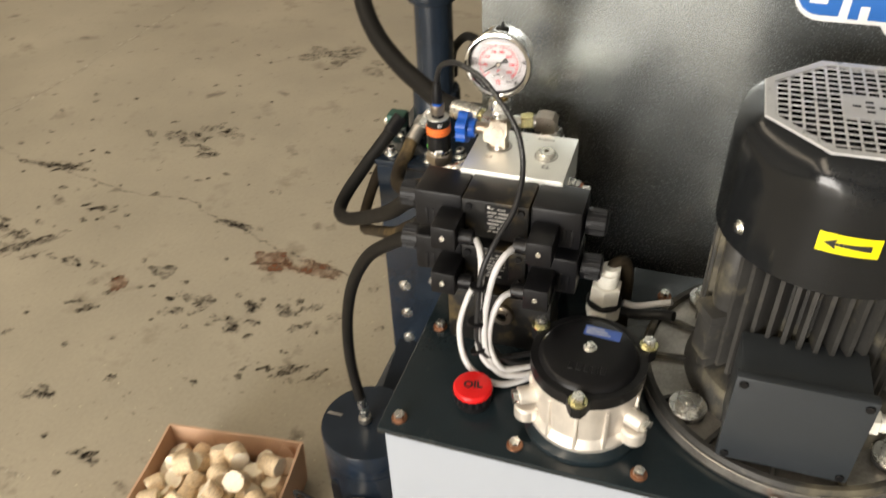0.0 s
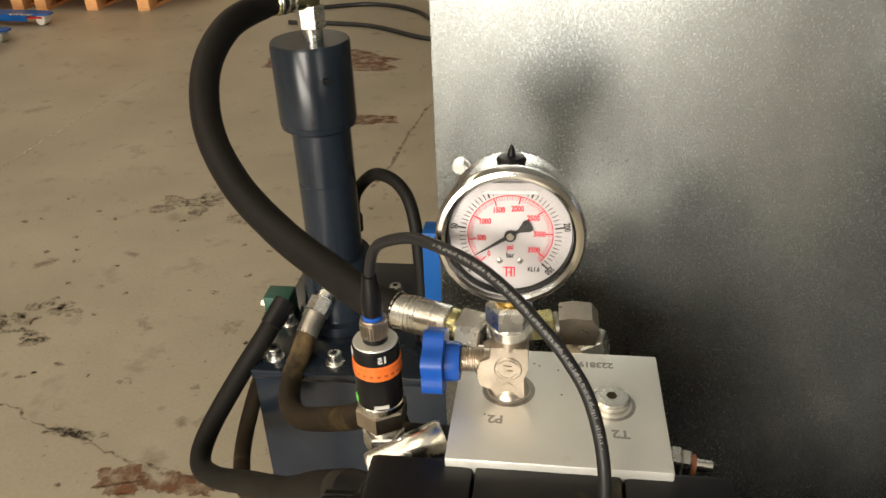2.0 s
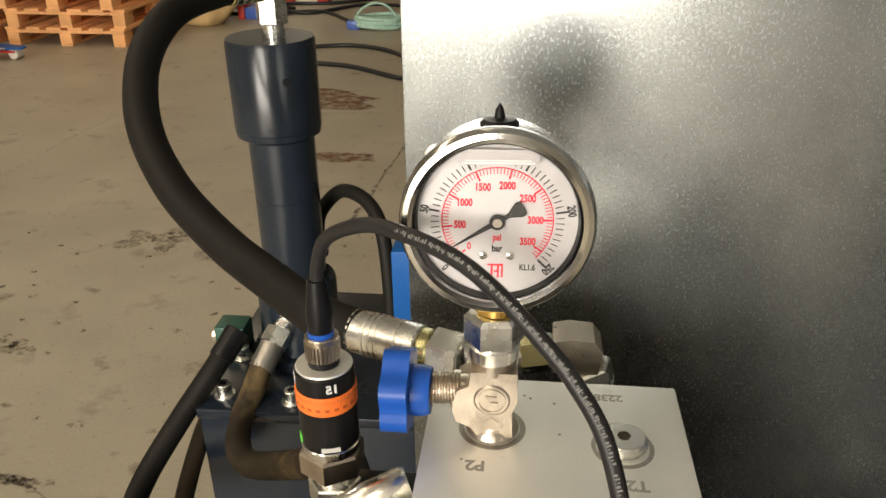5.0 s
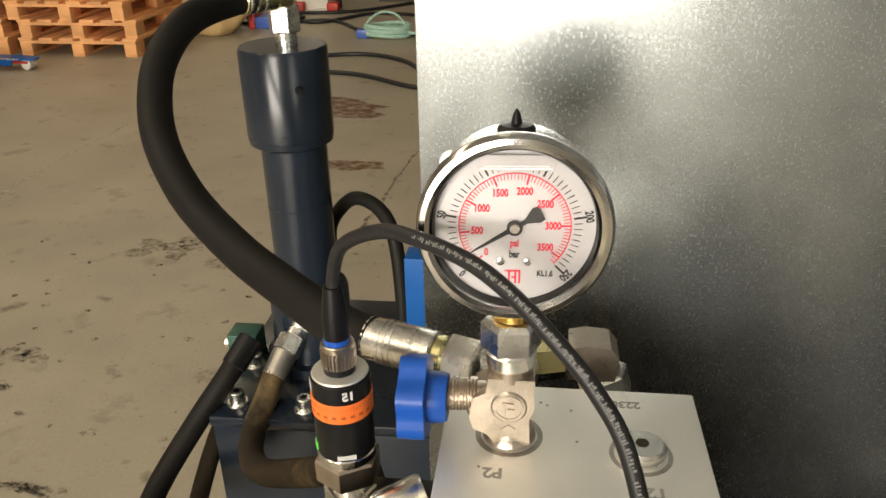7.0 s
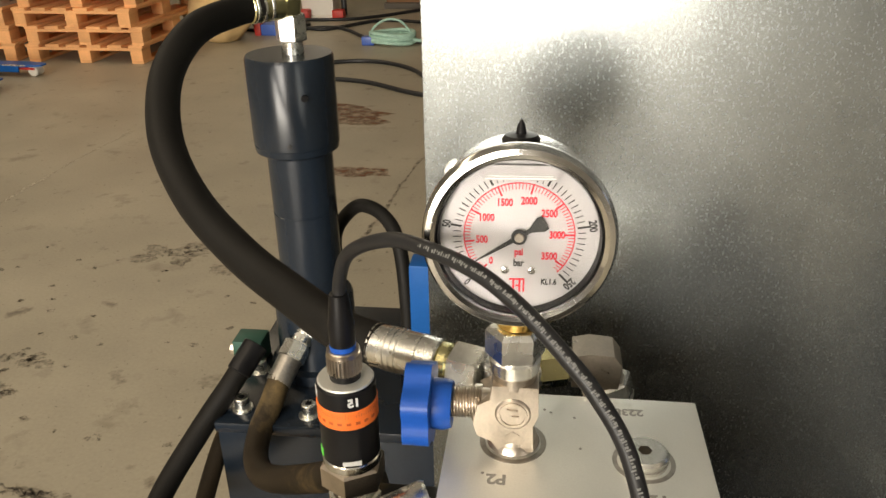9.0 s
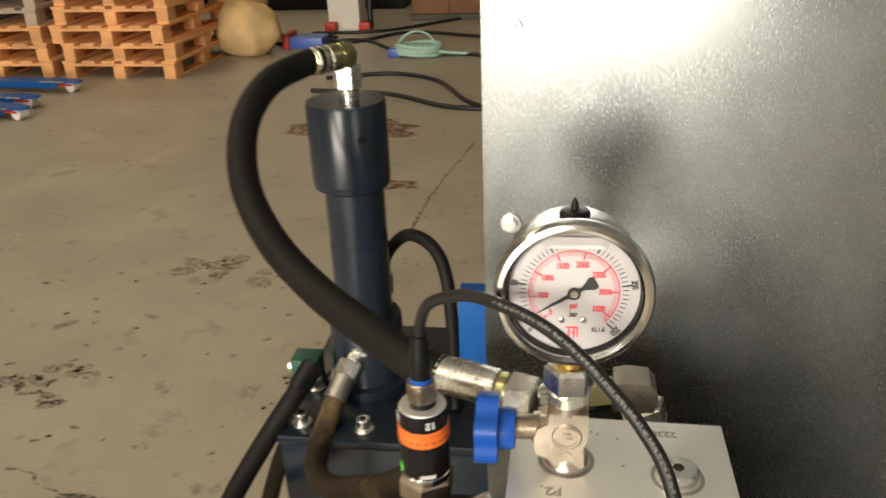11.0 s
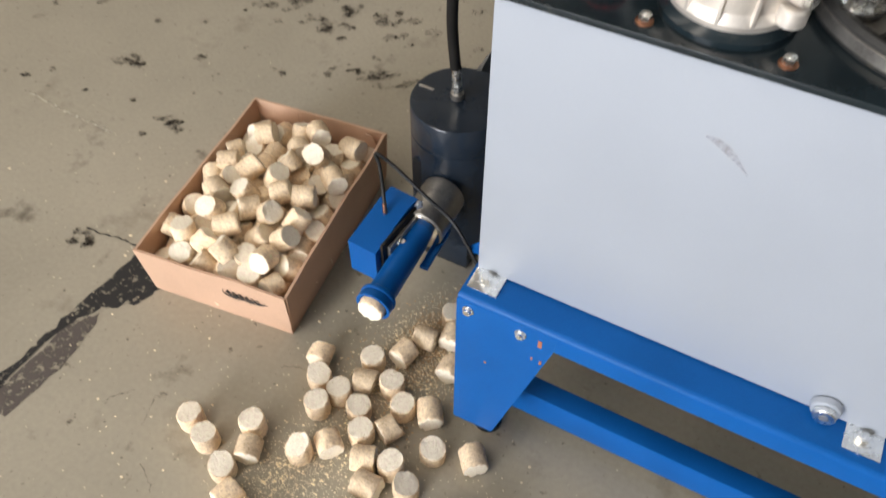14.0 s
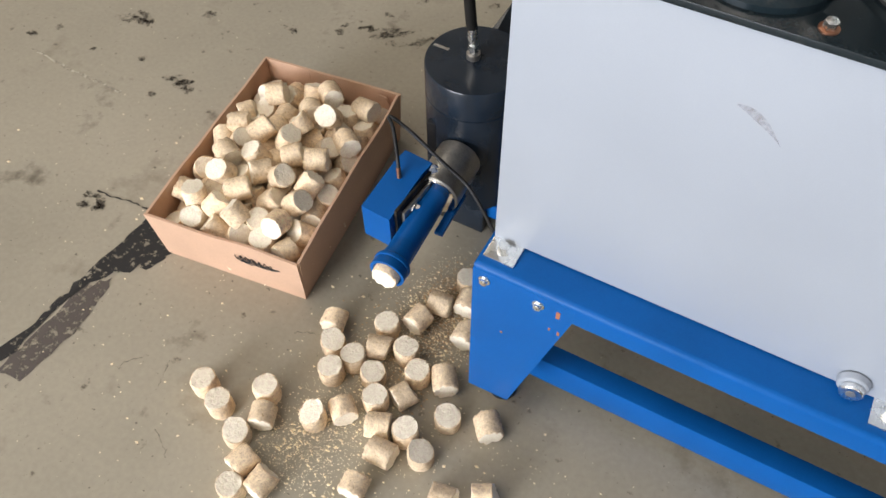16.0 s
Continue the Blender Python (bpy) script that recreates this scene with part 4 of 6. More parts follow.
part("needle", prism(B(), [(.0215, -.0001), (.0215, .0001), (.004, .0009), (-.005, .0009), (-.0095, .0032), (-.0115, .0028), (-.0115, -.0028), (-.0095, -.0032), (-.005, -.0009), (.004, -.0009)], .0004, nm), "ink_black", g, "black pointer resting near zero")
part("needle_hub", lathe(B(), at_g(0, 0, ZD + .0014), axis_g, [(0, .0030), (.0008, .0030), (.0008, .0019), (.0013, .0017), (.0013, 0)], 24), "ink_black", g)
part("hub_cap", lathe(B(), at_g(0, 0, ZD + .0024), axis_g, [(0, .0019), (.0006, .0017), (.0006, 0)], 24), "nickel", g)
part("filler_plug", lathe(B(), at_g(0, .0315, -.018), T3 @ Vector((0, 1, 0)), [(0, .0072), (.002, .0075), (.0035, .0062), (.004, .0022), (.0075, .0014), (.0095, .0002)], 24), "black", g, "black rubber filler plug")
gm = bpy.data.materials.new("gauge_glass")
gm.use_nodes = True
gp = gm.node_tree.nodes["Principled BSDF"]
gp.inputs["Transmission Weight"].default_value, gp.inputs["Roughness"].default_value, gp.inputs["IOR"].default_value = 1.0, 0.0, 1.2
M["gauge_glass"] = gm
gl = part("glass", lathe(B(), at_g(0, 0, .0034), axis_g, [(0, .0312), (.0012, .0312), (.0012, 0)], 64), "gauge_glass", g)
gl.visible_shadow = False
# air bubble above the liquid, a flat pale oval with a rim
def oval(w, h, n=14):
    out = [(w / 2 - h / 2 + h / 2 * math.sin(math.pi * k / n), h / 2 * math.cos(math.pi * k / n)) for k in range(n + 1)]
    return out + [(-x, -y) for x, y in out]


LID = Matrix.Translation((0, .0256, .0004))
bub = part("air_bubble", prism(B(), oval(.0300, .0058)[::-1], .0009, TIPPED @ LID), "bubble", g, "pale air bubble above the liquid")
# white slivers paint a gleam along the bubble's lower edge
for w, h, x, y in ((.0262, .0005, 0, -.0021), (.0240, .0003, 0, -.0012)):
    part("bubble_gleam", prism(B(), [(px + x, py + y) for px, py in oval(w, h)][::-1], .0004, TIPPED @ LID @ Matrix.Translation((0, 0, .0008))), "ink_white", bub)
part("stem", rod(B(), (GX, .919, 1.200), (GX, .917, 1.182), .0085, edge=.0005, seg=24), "brass", g, "brass stem")
part("stem_square", box(B(), GX - .0085, GX + .0085, .9085, .9255, 1.186, 1.198, .0012), "brass", g)

# ---- pressure switch ----
SX, SY = -.0960, .934
sw = thing("pressure_switch", (SX, SY, 1.05), "black pressure switch with orange scale ring and knurled cable plug", "sensor")
up = (0, 0, 1)
part("threaded_base", rod(B(), (SX, SY, 1.046), (SX, SY, 1.088), .0085, edge=.001), "zinc", sw)
part("base_nut", hexnut(B(), (SX, SY, 1.056), (SX, SY, 1.070), .0135, .1), "zinc", sw)
part("hex_collar", hexnut(B(), (SX, SY, 1.077), (SX, SY, 1.091), .0165, .5), "nickel", sw)
part("lower_ring", rod(B(), (SX, SY, 1.091), (SX, SY, 1.096), .0145, edge=.0006, seg=40), "chrome", sw)
part("switch_body", rod(B(), (SX, SY, 1.096), (SX, SY, 1.139), .0142, edge=.0012, seg=40), "black", sw)
part("scale_ring", lathe(B(), (SX, SY, 1.1185), up, [(0, .0143), (.0004, .0147), (.0100, .0147), (.0104, .0143)], 40), "orange", sw, "orange scale ring")
for k in range(36):
    a = radians(180 + 5 * k)
    part("scale_tick", box(B(), -.0001, .0001, -.0001, .0001, 0, .0016 + .0012 * (k % 5 == 0), 0, Matrix.Translation((SX + .0147 * math.cos(a), SY + .0147 * math.sin(a), 1.1255))), "scale_ink", sw)
for k in range(9):
    a = radians(200 + 17 * k)
    part("print_bar", box(B(), -.0011, .0011, -.0001, .0001, 0, .0014, 0, Matrix.Translation((SX + .0147 * math.cos(a), SY + .0147 * math.sin(a), 1.1215)) @ Matrix.Rotation(a + math.pi / 2, 4, "Z")), "scale_ink", sw)
for a0 in (200, 297):
    a = radians(a0)
    lettering("15", .0062, Matrix.Translation((SX + .01425 * math.cos(a), SY + .01425 * math.sin(a), 1.1335)) @ Matrix.Rotation(a + math.pi / 2, 4, "Z") @ pose(0, 0, 0, 90, 0, 180), "white_figure", sw, "ink_white")
a = radians(285)
part("white_band", box(B(), -.0045, .0045, -.0004, .0004, 0, .0024, 0, Matrix.Translation((SX + .01405 * math.cos(a), SY + .01405 * math.sin(a), 1.0975)) @ Matrix.Rotation(a + math.pi / 2, 4, "Z")), "ink_white", sw)
a = radians(205)
part("status_light", box(B(), -.0022, .0022, -.0004, .0004, 0, .0045, .0003, Matrix.Translation((SX + .0142 * math.cos(a), SY + .0142 * math.sin(a), 1.0975)) @ Matrix.Rotation(a + math.pi / 2, 4, "Z")), "green_led", sw, "green status light")
part("top_disc", lathe(B(), (SX, SY, 1.139), up, [(0, .0135), (.0008, .0130), (.0008, .0085)], 36), "alu", sw)
part("plug_neck", rod(B(), (SX, SY, 1.139), (SX, SY, 1.145), .0075), "black", sw)
kn = part("knurled_nut", rod(B(), (SX, SY, 1.143), (SX, SY, 1.1555), .0078, edge=.0006, seg=32), "nickel", sw, "knurled metal coupling nut")
for k in range(28):
    a = 2 * math.pi * k / 28
    part("knurl", rod(B(), (SX + .0079 * math.cos(a), SY + .0079 * math.sin(a), 1.1435), (SX + .0079 * math.cos(a), SY + .0079 * math.sin(a), 1.1525), .0005, seg=5), "nickel", kn)
part("blue_seal", rod(B(), (SX, SY, 1.1555), (SX, SY, 1.158), .0062), "knob_blue", sw)
part("cable_boot", lathe(B(), (SX, SY, 1.158), (0, .0, 1), [(0, .0060), (.010, .0062), (.018, .0052), (.026, .0043), (.0262, .0034)], 24), "black", sw)
CABLE = [(SX, SY, 1.176), (-.0945, .933, 1.192), (-.087, .925, 1.209), (-.067, .906, 1.2245), (-.05, .892, 1.2285), (-.030, .878, 1.2270), (-.014, .868, 1.2195), (.001, .859, 1.2075), (.014, .851, 1.1945), (.025, .842, 1.1770), (.032, .829, 1.148), (.030, .802, 1.118), (.016, .776, 1.090), (.006, .761, 1.058), (.003, .755, 1.005), (.004, .752, .965), (.018, .752, .945), (.05, .78, .93), (.09, .81, .925)]
part("sensor_cable", tube(B(), CABLE, .0031, 14, 10), "cable_black", sw, "thin black sensor cable with white print")
path = smooth_path(CABLE, 24)
for k in range(96, 232):
    if k % 17 in (0, 9) or k % 31 == 5:
        continue
    c, d = path[k], (path[k + 1] - path[k - 1]).normalized()
    out = (Vector((.06, .30, 1.52)) - c)
    out = (out - d * out.dot(d)).normalized()
    side = d.cross(out)
    b = B()
    h, w, lift = .00042 + .00022 * (k * 7 % 3), .00022 + .00010 * (k * 5 % 3), .00025 * ((k * 3 % 5) - 2) * .5
    o = c + out * .00318 + side * lift
    b.faces.new([b.verts.new(v) for v in (o - d * w - side * h, o + d * w - side * h, o + d * w + side * h, o - d * w + side * h)])
    part("print_bar", b, "cable_print", sw)

# ---- hoses and fittings ----


def hose(name, pts, r, material, label, ends=()):
    t = thing(name, pts[0], label, "hose", "hydraulic hoses")
    part("hose_body", tube(B(), pts, r, 18, 10), material, t)
    for p0, p1, rr, mm, nm in ends:
        part(nm, rod(B(), p0, p1, rr, edge=rr * .08) if nm != "nut" else hexnut(B(), p0, p1, rr), mm, t)
    return t


big = hose("hydraulic_hose", [(-.262, 1.335, 1.2475), (-.276, 1.318, 1.2465), (-.293, 1.265, 1.2400), (-.299, 1.215, 1.2155), (-.284, 1.165, 1.1810), (-.248, 1.118, 1.1510), (-.200, 1.078, 1.1285), (-.152, 1.040, 1.1190), (-.118, 1.012, 1.1155), (-.094, .9995, 1.1149)], .0128, "rubber",
           "thick black rubber hydraulic hose with crimped metal ends",
           [((-.100, 1.002, 1.1148), (-.057, .986, 1.1158), .0124, "zinc", "crimp_sleeve"), ((-.057, .986, 1.1158), (-.051, .984, 1.1160), .0112, "yellow_zinc", "collar"), ((-.050, .984, 1.1160), (-.033, .977, 1.1165), .0134, "zinc", "nut"),
            ((-.249, 1.353, 1.247), (-.270, 1.327, 1.2470), .0134, "yellow_zinc", "crimp_sleeve"), ((-.240, 1.365, 1.247), (-.250, 1.352, 1.247), .0142, "yellow_zinc", "nut")])
d = (Vector((-.057, .986, 1.1158)) - Vector((-.100, 1.002, 1.1148))).normalized()
for s in (.004, .014, .0175, .021, .033):
    part("crimp_ring", lathe(B(), Vector((-.100, 1.002, 1.1148)) + d * s, d, [(0, .0123), (.0004, .0128), (.0013, .0128), (.0017, .0123)], 28), "zinc", big)
d = Vector((.021, .026, 0)).normalized()
for s in (.003, .010, .018):
    part("crimp_ring", lathe(B(), Vector((-.270, 1.327, 1.247)) + d * s, d, [(0, .0133), (.0006, .0138), (.0026, .0138), (.0032, .0133)], 28), "zinc", big)
hose("hydraulic_hose", [(-.300, 1.315, .905), (-.318, 1.285, .878), (-.345, 1.25, .840), (-.368, 1.20, .803), (-.365, 1.16, .792), (-.335, 1.13, .803), (-.270, 1.075, .858), (-.199, 1.0, .934), (-.150, .95, .996), (-.116, .914, 1.034)], .0115, "rubber", "black rubber hose looping beside the column",
     [((-.300, 1.315, .905), (-.314, 1.291, .884), .0132, "black", "crimp_sleeve"), ((-.128, .927, 1.020), (-.114, .912, 1.036), .0135, "black", "crimp_sleeve")])
hose("hydraulic_hose", [(-.318, 1.30, .84), (-.335, 1.275, .809), (-.337, 1.21, .772), (-.31, 1.14, .783), (-.276, 1.1, .812), (-.193, 1.0, .897), (-.15, .95, .952), (-.116, .914, .990)], .0095, "rubber_brown", "dusty brown rubber hose below the black one",
     [((-.128, .927, .976), (-.114, .912, .992), .0125, "black", "crimp_sleeve"), ((-.318, 1.30, .84), (-.328, 1.287, .824), .0115, "steel_worn", "crimp_sleeve")])
hose("hydraulic_hose", [(-.112, .882, .991), (-.132, .898, .975), (-.165, .925, .942), (-.228, .97, .867), (-.280, 1.006, .765), (-.309, 1.026, .657), (-.318, 1.034, .555), (-.312, 1.035, .470), (-.309, 1.035, .455)], .0098, "rubber", "black rubber hose down to the press cylinder",
     [((-.309, 1.035, .460), (-.307, 1.035, .424), .0088, "zinc", "crimp_sleeve"), ((-.307, 1.035, .424), (-.306, 1.035, .404), .0095, "zinc", "nut"), ((-.306, 1.035, .404), (-.306, 1.035, .391), .0125, "steel_worn", "weld_boss")])
hose("hydraulic_hose", [(-.272, 1.296, .876), (-.275, 1.276, .862), (-.280, 1.245, .845), (-.270, 1.205, .842), (-.240, 1.165, .860), (-.170, 1.10, .925), (-.120, 1.03, 1.0), (-.09, .955, 1.03)], .0122, "rubber_brown", "dusty hose from the column fitting to the manifold",
     [((-.264, 1.314, .890), (-.273, 1.292, .872), .0130, "steel_worn", "crimp_sleeve"), ((-.258, 1.328, .900), (-.264, 1.313, .889), .0150, "zinc", "nut")])
hose("hydraulic_hose", [(-.240, 1.44, .935), (-.237, 1.43, .980), (-.222, 1.42, 1.009), (-.197, 1.40, 1.032), (-.168, 1.38, 1.028), (-.150, 1.36, 1.003), (-.141, 1.34, .94), (-.138, 1.32, .862)], .0075, "rubber", "thin black hose arching behind the column",
     [((-.240, 1.44, .935), (-.238, 1.434, .958), .0092, "black", "crimp_sleeve"), ((-.140, 1.33, .90), (-.138, 1.32, .852), .0092, "black", "crimp_sleeve")])
tee = thing("pipe_elbow", (.03, .985, 1.105), "zinc-plated steel elbow fittings behind the port block", "fitting")
part("tee_body", rod(B(), (-.034, .977, 1.1165), (.002, .984, 1.117), .0092, edge=.001), "zinc", tee)
part("nut", hexnut(B(), (-.006, .983, 1.117), (.009, .986, 1.118), .0112, .1), "yellow_zinc", tee, "yellow passivated union nut")
part("union_collar", rod(B(), (.009, .986, 1.118), (.013, .9865, 1.1185), .0092, edge=.0008), "steel_worn", tee)
elbow = prism(B(), [(-.013, -.010), (.011, -.010), (.0125, .0035), (.008, .0095), (-.004, .0105), (-.013, .0085)], .020, Matrix.Translation((.025, .999, 1.119)) @ pose(0, 0, 0, 90))
bmesh.ops.bevel(elbow, geom=[e for e in elbow.edges if e.calc_face_angle(0) > .2], offset=.0028, segments=2, affect="EDGES")
part("elbow", elbow, "nickel", tee, "forged block elbow")
part("neck", rod(B(), (.0275, .990, 1.112), (.031, .990, 1.104), .0108, edge=.001), "nickel", tee)
part("nut", hexnut(B(), (.0300, .990, 1.108), (.0345, .990, 1.093), .0138, .25), "zinc", tee)
part("lock_ring", rod(B(), (.0345, .990, 1.093), (.0353, .990, 1.089), .0118, edge=.0006), "zinc", tee)
part("down_pipe", tube(B(), [(.0350, .990, 1.090), (.041, .990, 1.05), (.047, .985, 1.00), (.049, .965, .97), (.049, .95, .965)], .0112, 16, 6), "nickel", tee)

col = thing("cylinder_column", (-.25, 1.36, 0), "dark blue-grey steel column carrying the upright cylinder", "column")
part("front_plate", box(B(), -.328, -.084, 1.252, 1.264, .33, .838, .002), "navy", col)
part("side_plate", box(B(), -.330, -.316, 1.264, 1.50, .33, .838, .002), "navy", col)
part("top_plate", box(B(), -.330, -.083, 1.250, 1.50, .838, .850, .002), "navy", col)
part("back_plate", box(B(), -.316, -.084, 1.488, 1.50, .33, .838, .002), "navy", col)
part("right_plate", box(B(), -.096, -.084, 1.264, 1.488, .33, .838, .002), "navy", col)
part("gusset_plate", box(B(), -.345, -.14, 1.05, 1.50, .318, .330, .002), "navy", col)
part("gusset_rib", prism(B(), [(0, 0), (.19, 0), (.0, .075)], .165, Matrix.Translation((-.150, 1.2515, .3302)) @ Matrix.Rotation(radians(-90), 4, "Z") @ pose(0, 0, 0, 90)), "navy_darkened", col)
for dx in (-.31, -.18):
    part("column_leg", box(B(), dx - .02, dx + .02, 1.40, 1.44, 0, .318, .002), "navy", col)
for x, zs in ((-.292, (.56, .485, .415)), (-.228, (.585, .475, .42))):
    for z in zs:
        bolt(col, (x, 1.252, z), (0, -1, 0), .0085, .006)
for x, y in ((-.308, 1.276), (-.235, 1.272), (-.312, 1.345), (-.185, 1.30), (-.19, 1.42), (-.30, 1.45)):
    bolt(col, (x, y, .850), r=.0078, h=.013, socket=True)
for z in (.80, .70, .62):
    bolt(col, (-.330, 1.29, z), (-1, 0, 0), .005, .005)
part("green_block", box(B(), -.346, -.312, 1.355, 1.385, .850, .880, .002), "green_box", col, "dark green plastic block")
bolt(col, (-.346, 1.368, .862), (-1, 0, 0), .006, .006)

cy = thing("hydraulic_cylinder", (-.251, 1.372, .85), "dark blue-grey upright hydraulic cylinder with stepped cap", "hydraulic cylinder")
CXY = (-.250, 1.372, .85)
part("base_sleeve", lathe(B(), CXY, up, [(0, .052), (.012, .052), (.014, .044), (.088, .043), (.092, .041)], 48), "navy", cy)
part("barrel", lathe(B(), (-.250, 1.372, .94), up, [(0, .0328), (.098, .0328), (.0985, .0322), (.1000, .0322), (.1005, .0328), (.172, .0328)], 48), "navy", cy)
cap = part("head_cap", lathe(B(), (-.2515, 1.372, 1.102), up, [(0, .035), (.002, .0385), (.004, .0415), (.010, .0422), (.0105, .0416), (.012, .0416), (.0125, .0426), (.094, .0426), (.097, .041)], 48), "navy", cy)
part("cap_hole", rod(B(), (-.229, 1.339, 1.165), (-.2275, 1.3325, 1.165), .0032, seg=14), "black", cap)
part("cap_hole", rod(B(), (-.246, 1.335, 1.119), (-.2457, 1.3290, 1.119), .0022, seg=14), "black", cap)
part("port_neck", rod(B(), (-.247, 1.372, 1.199), (-.247, 1.372, 1.214), .0105), "zinc", cy)
part("port_nut", hexnut(B(), (-.247, 1.372, 1.211), (-.247, 1.372, 1.236), .0150, .0), "zinc", cy)
part("elbow", tube(B(), [(-.247, 1.372, 1.234), (-.247, 1.372, 1.243), (-.248, 1.368, 1.2475), (-.243, 1.360, 1.248)], .0112, 16, 6), "zinc", cy)
part("side_fitting", hexnut(rod(B(), (-.251, 1.340, .908), (-.258, 1.326, .899), .011), (-.250, 1.343, .911), (-.254, 1.334, .905), .0150), "zinc", cy)

# ---- oil filler cap, filter, wiring ----
fc = thing("oil_filler_cap", (.008, .718, .905), "red plastic oil filler cap lettered OIL on the lid", "filler cap")
part("cap_base", rod(B(), (.008, .718, .9045), (.008, .718, .916), .0195, edge=.001, seg=36), "black", fc)
out = []
for k in range(72):
    a = 2 * math.pi * k / 72
    r = .0225 + .0006 * (1 if k % 4 < 2 else -1)
    out.append((r * math.cos(a), r * math.sin(a)))
part("cap_grip", prism(B(), out, .010, pose(.008, .718, .916)), "black", fc, "ribbed black grip")
part("cap_top", lathe(B(), (.008, .718, .9255), up, [(0, .0222), (.004, .0222), (.0062, .0205), (.0066, .019), (.0066, 0)], 48), "red", fc, "bright red top")
lettering("OIL", .0135, pose(.008, .718, .9322, 0, 0, 14), "cap_word", fc, "ink_black")

FX, FY = .130, .729
fl = thing("oil_filter", (FX, FY, .905), "cast aluminium return filter with black three-bolt cover", "filter")
part("base_flange", lathe(B(), (FX, FY, .905), up, [(0, .0655), (.006, .0655), (.009, .062), (.014, .058)], 48), "petrol", fl)
part("filter_body", lathe(B(), (FX, FY, .916), up, [(0, .055), (.003, .0595), (.009, .0605), (.014, .0575), (.018, .0548), (.061, .0585), (.073, .0585)], 48), "cast_alu", fl, "cast aluminium body")
for a0 in (-90, -60, -120, -20, 200, 30, 150, 90):
    a = radians(a0)
    part("body_rib", box(B(), .050, .0605, -.0018, .0018, .925, .980, .0008, Matrix.Translation((FX, FY, 0)) @ Matrix.Rotation(a, 4, "Z")), "cast_alu", fl)
for a0, hgt in ((208, .958), (-28, .956)):
    a = radians(a0)
    d = Vector((math.cos(a), math.sin(a), 0))
    p = Vector((FX, FY, hgt))
    part("side_boss", rod(B(), p + d * .045, p + d * .074, .0105, .0095, edge=.001), "cast_alu", fl)
    part("boss_plug", hexnut(B(), p + d * .074, p + d * .080, .0078), "zinc", fl)
    part("mounting_ear", rod(B(), (p + d * .064).to_tuple()[:2] + (.926,), (p + d * .064).to_tuple()[:2] + (.944,), .0135, edge=.002), "cast_alu", fl)
b = B()
out = []
for k in range(96):
    a = 2 * math.pi * k / 96
    r = .0598
    for c0 in (-90, 28, 152):
        q = (math.degrees(a) - c0 + 180) % 360 - 180
        r = max(r, .0598 + .0135 * math.exp(-(q / 8.5) ** 4))
    out.append((r * math.cos(a), r * math.sin(a)))
prism(b, out, .015, pose(FX, FY, .988))
bmesh.ops.bevel(b, geom=[e for e in b.edges if len(e.link_faces) == 2 and e.calc_face_angle(0) > 1.2], offset=.003, segments=2, affect="EDGES")
cv = part("cover", b, "black", fl, "black plastic cover")
part("cover_dome", lathe(B(), (FX, FY, 1.003), up, [(0, .052), (.004, .050), (.0065, .046), (.0070, .03), (.0070, 0)], 48), "black", cv)
for c0 in (-90, 28, 152):
    a = radians(c0)
    bolt(cv, (FX + .0645 * math.cos(a), FY + .0645 * math.sin(a), 1.0035), r=.0068, h=.007, washer="yellow_zinc")
bolt(cv, (FX, FY + .004, 1.010), r=.005, h=.004)
part("blue_label", box(B(), FX - .012, FX + .026, FY + .022, FY + .036, 1.0102, 1.0106, 0, Matrix.Translation((FX, FY, 0)) @ Matrix.Rotation(radians(-4), 4, "Z") @ Matrix.Translation((-FX, -FY, 0))), "sticker_blue", cv, "blue printed label")
for k in range(3):
    part("print_bar", box(B(), FX - .008, FX + .018 - .004 * k, FY + .0245 + .0036 * k, FY + .0258 + .0036 * k, 1.0108, 1.0110), "ink_white", cv)
for k in range(5):
    part("embossed_bar", box(B(), FX - .017 + .008 * k, FX - .0115 + .008 * k, FY - .030, FY - .020, 1.0092, 1.0108, .0008), "black", cv)

fit_t = thing("return_fitting", (.135, .855, .905), "cream and zinc return pipe fitting on the lid", "fitting")
part("lower_pipe", rod(B(), (.128, .853, .905), (.128, .853, .955), .0135), "steel_worn", fit_t)
part("lower_nut", hexnut(B(), (.128, .853, .948), (.129, .853, .970), .0205), "cream", fit_t)
part("upper_nut", hexnut(B(), (.129, .853, .974), (.130, .853, .998), .0185, .0), "cream", fit_t)
part("neck", rod(B(), (.130, .853, .966), (.131, .853, 1.015), .0125), "cream", fit_t)
part("rubber_ring", lathe(B(), (.129, .853, .969), up, [(0, .0195), (.001, .0208), (.004, .0208), (.005, .0195)], 28), "black", fit_t)
part("elbow_hose", tube(B(), [(.131, .853, 1.006), (.131, .853, 1.013), (.134, .858, 1.019), (.141, .867, 1.020), (.147, .876, 1.010), (.150, .885, .98), (.150, .89, .93), (.150, .89, .905)], .0080, 16, 6), "rubber_brown", fit_t, "dusty braided hose bend")
for k in range(7):
    a = Vector((.131 + .0003 * k, .853, 1.004 + .0028 * k))
    part("hose_ring", lathe(B(), a, (0.05, 0.03, 1), [(0, .0098), (.0008, .0108), (.0018, .0108), (.0026, .0098)], 20), "cream", fit_t)

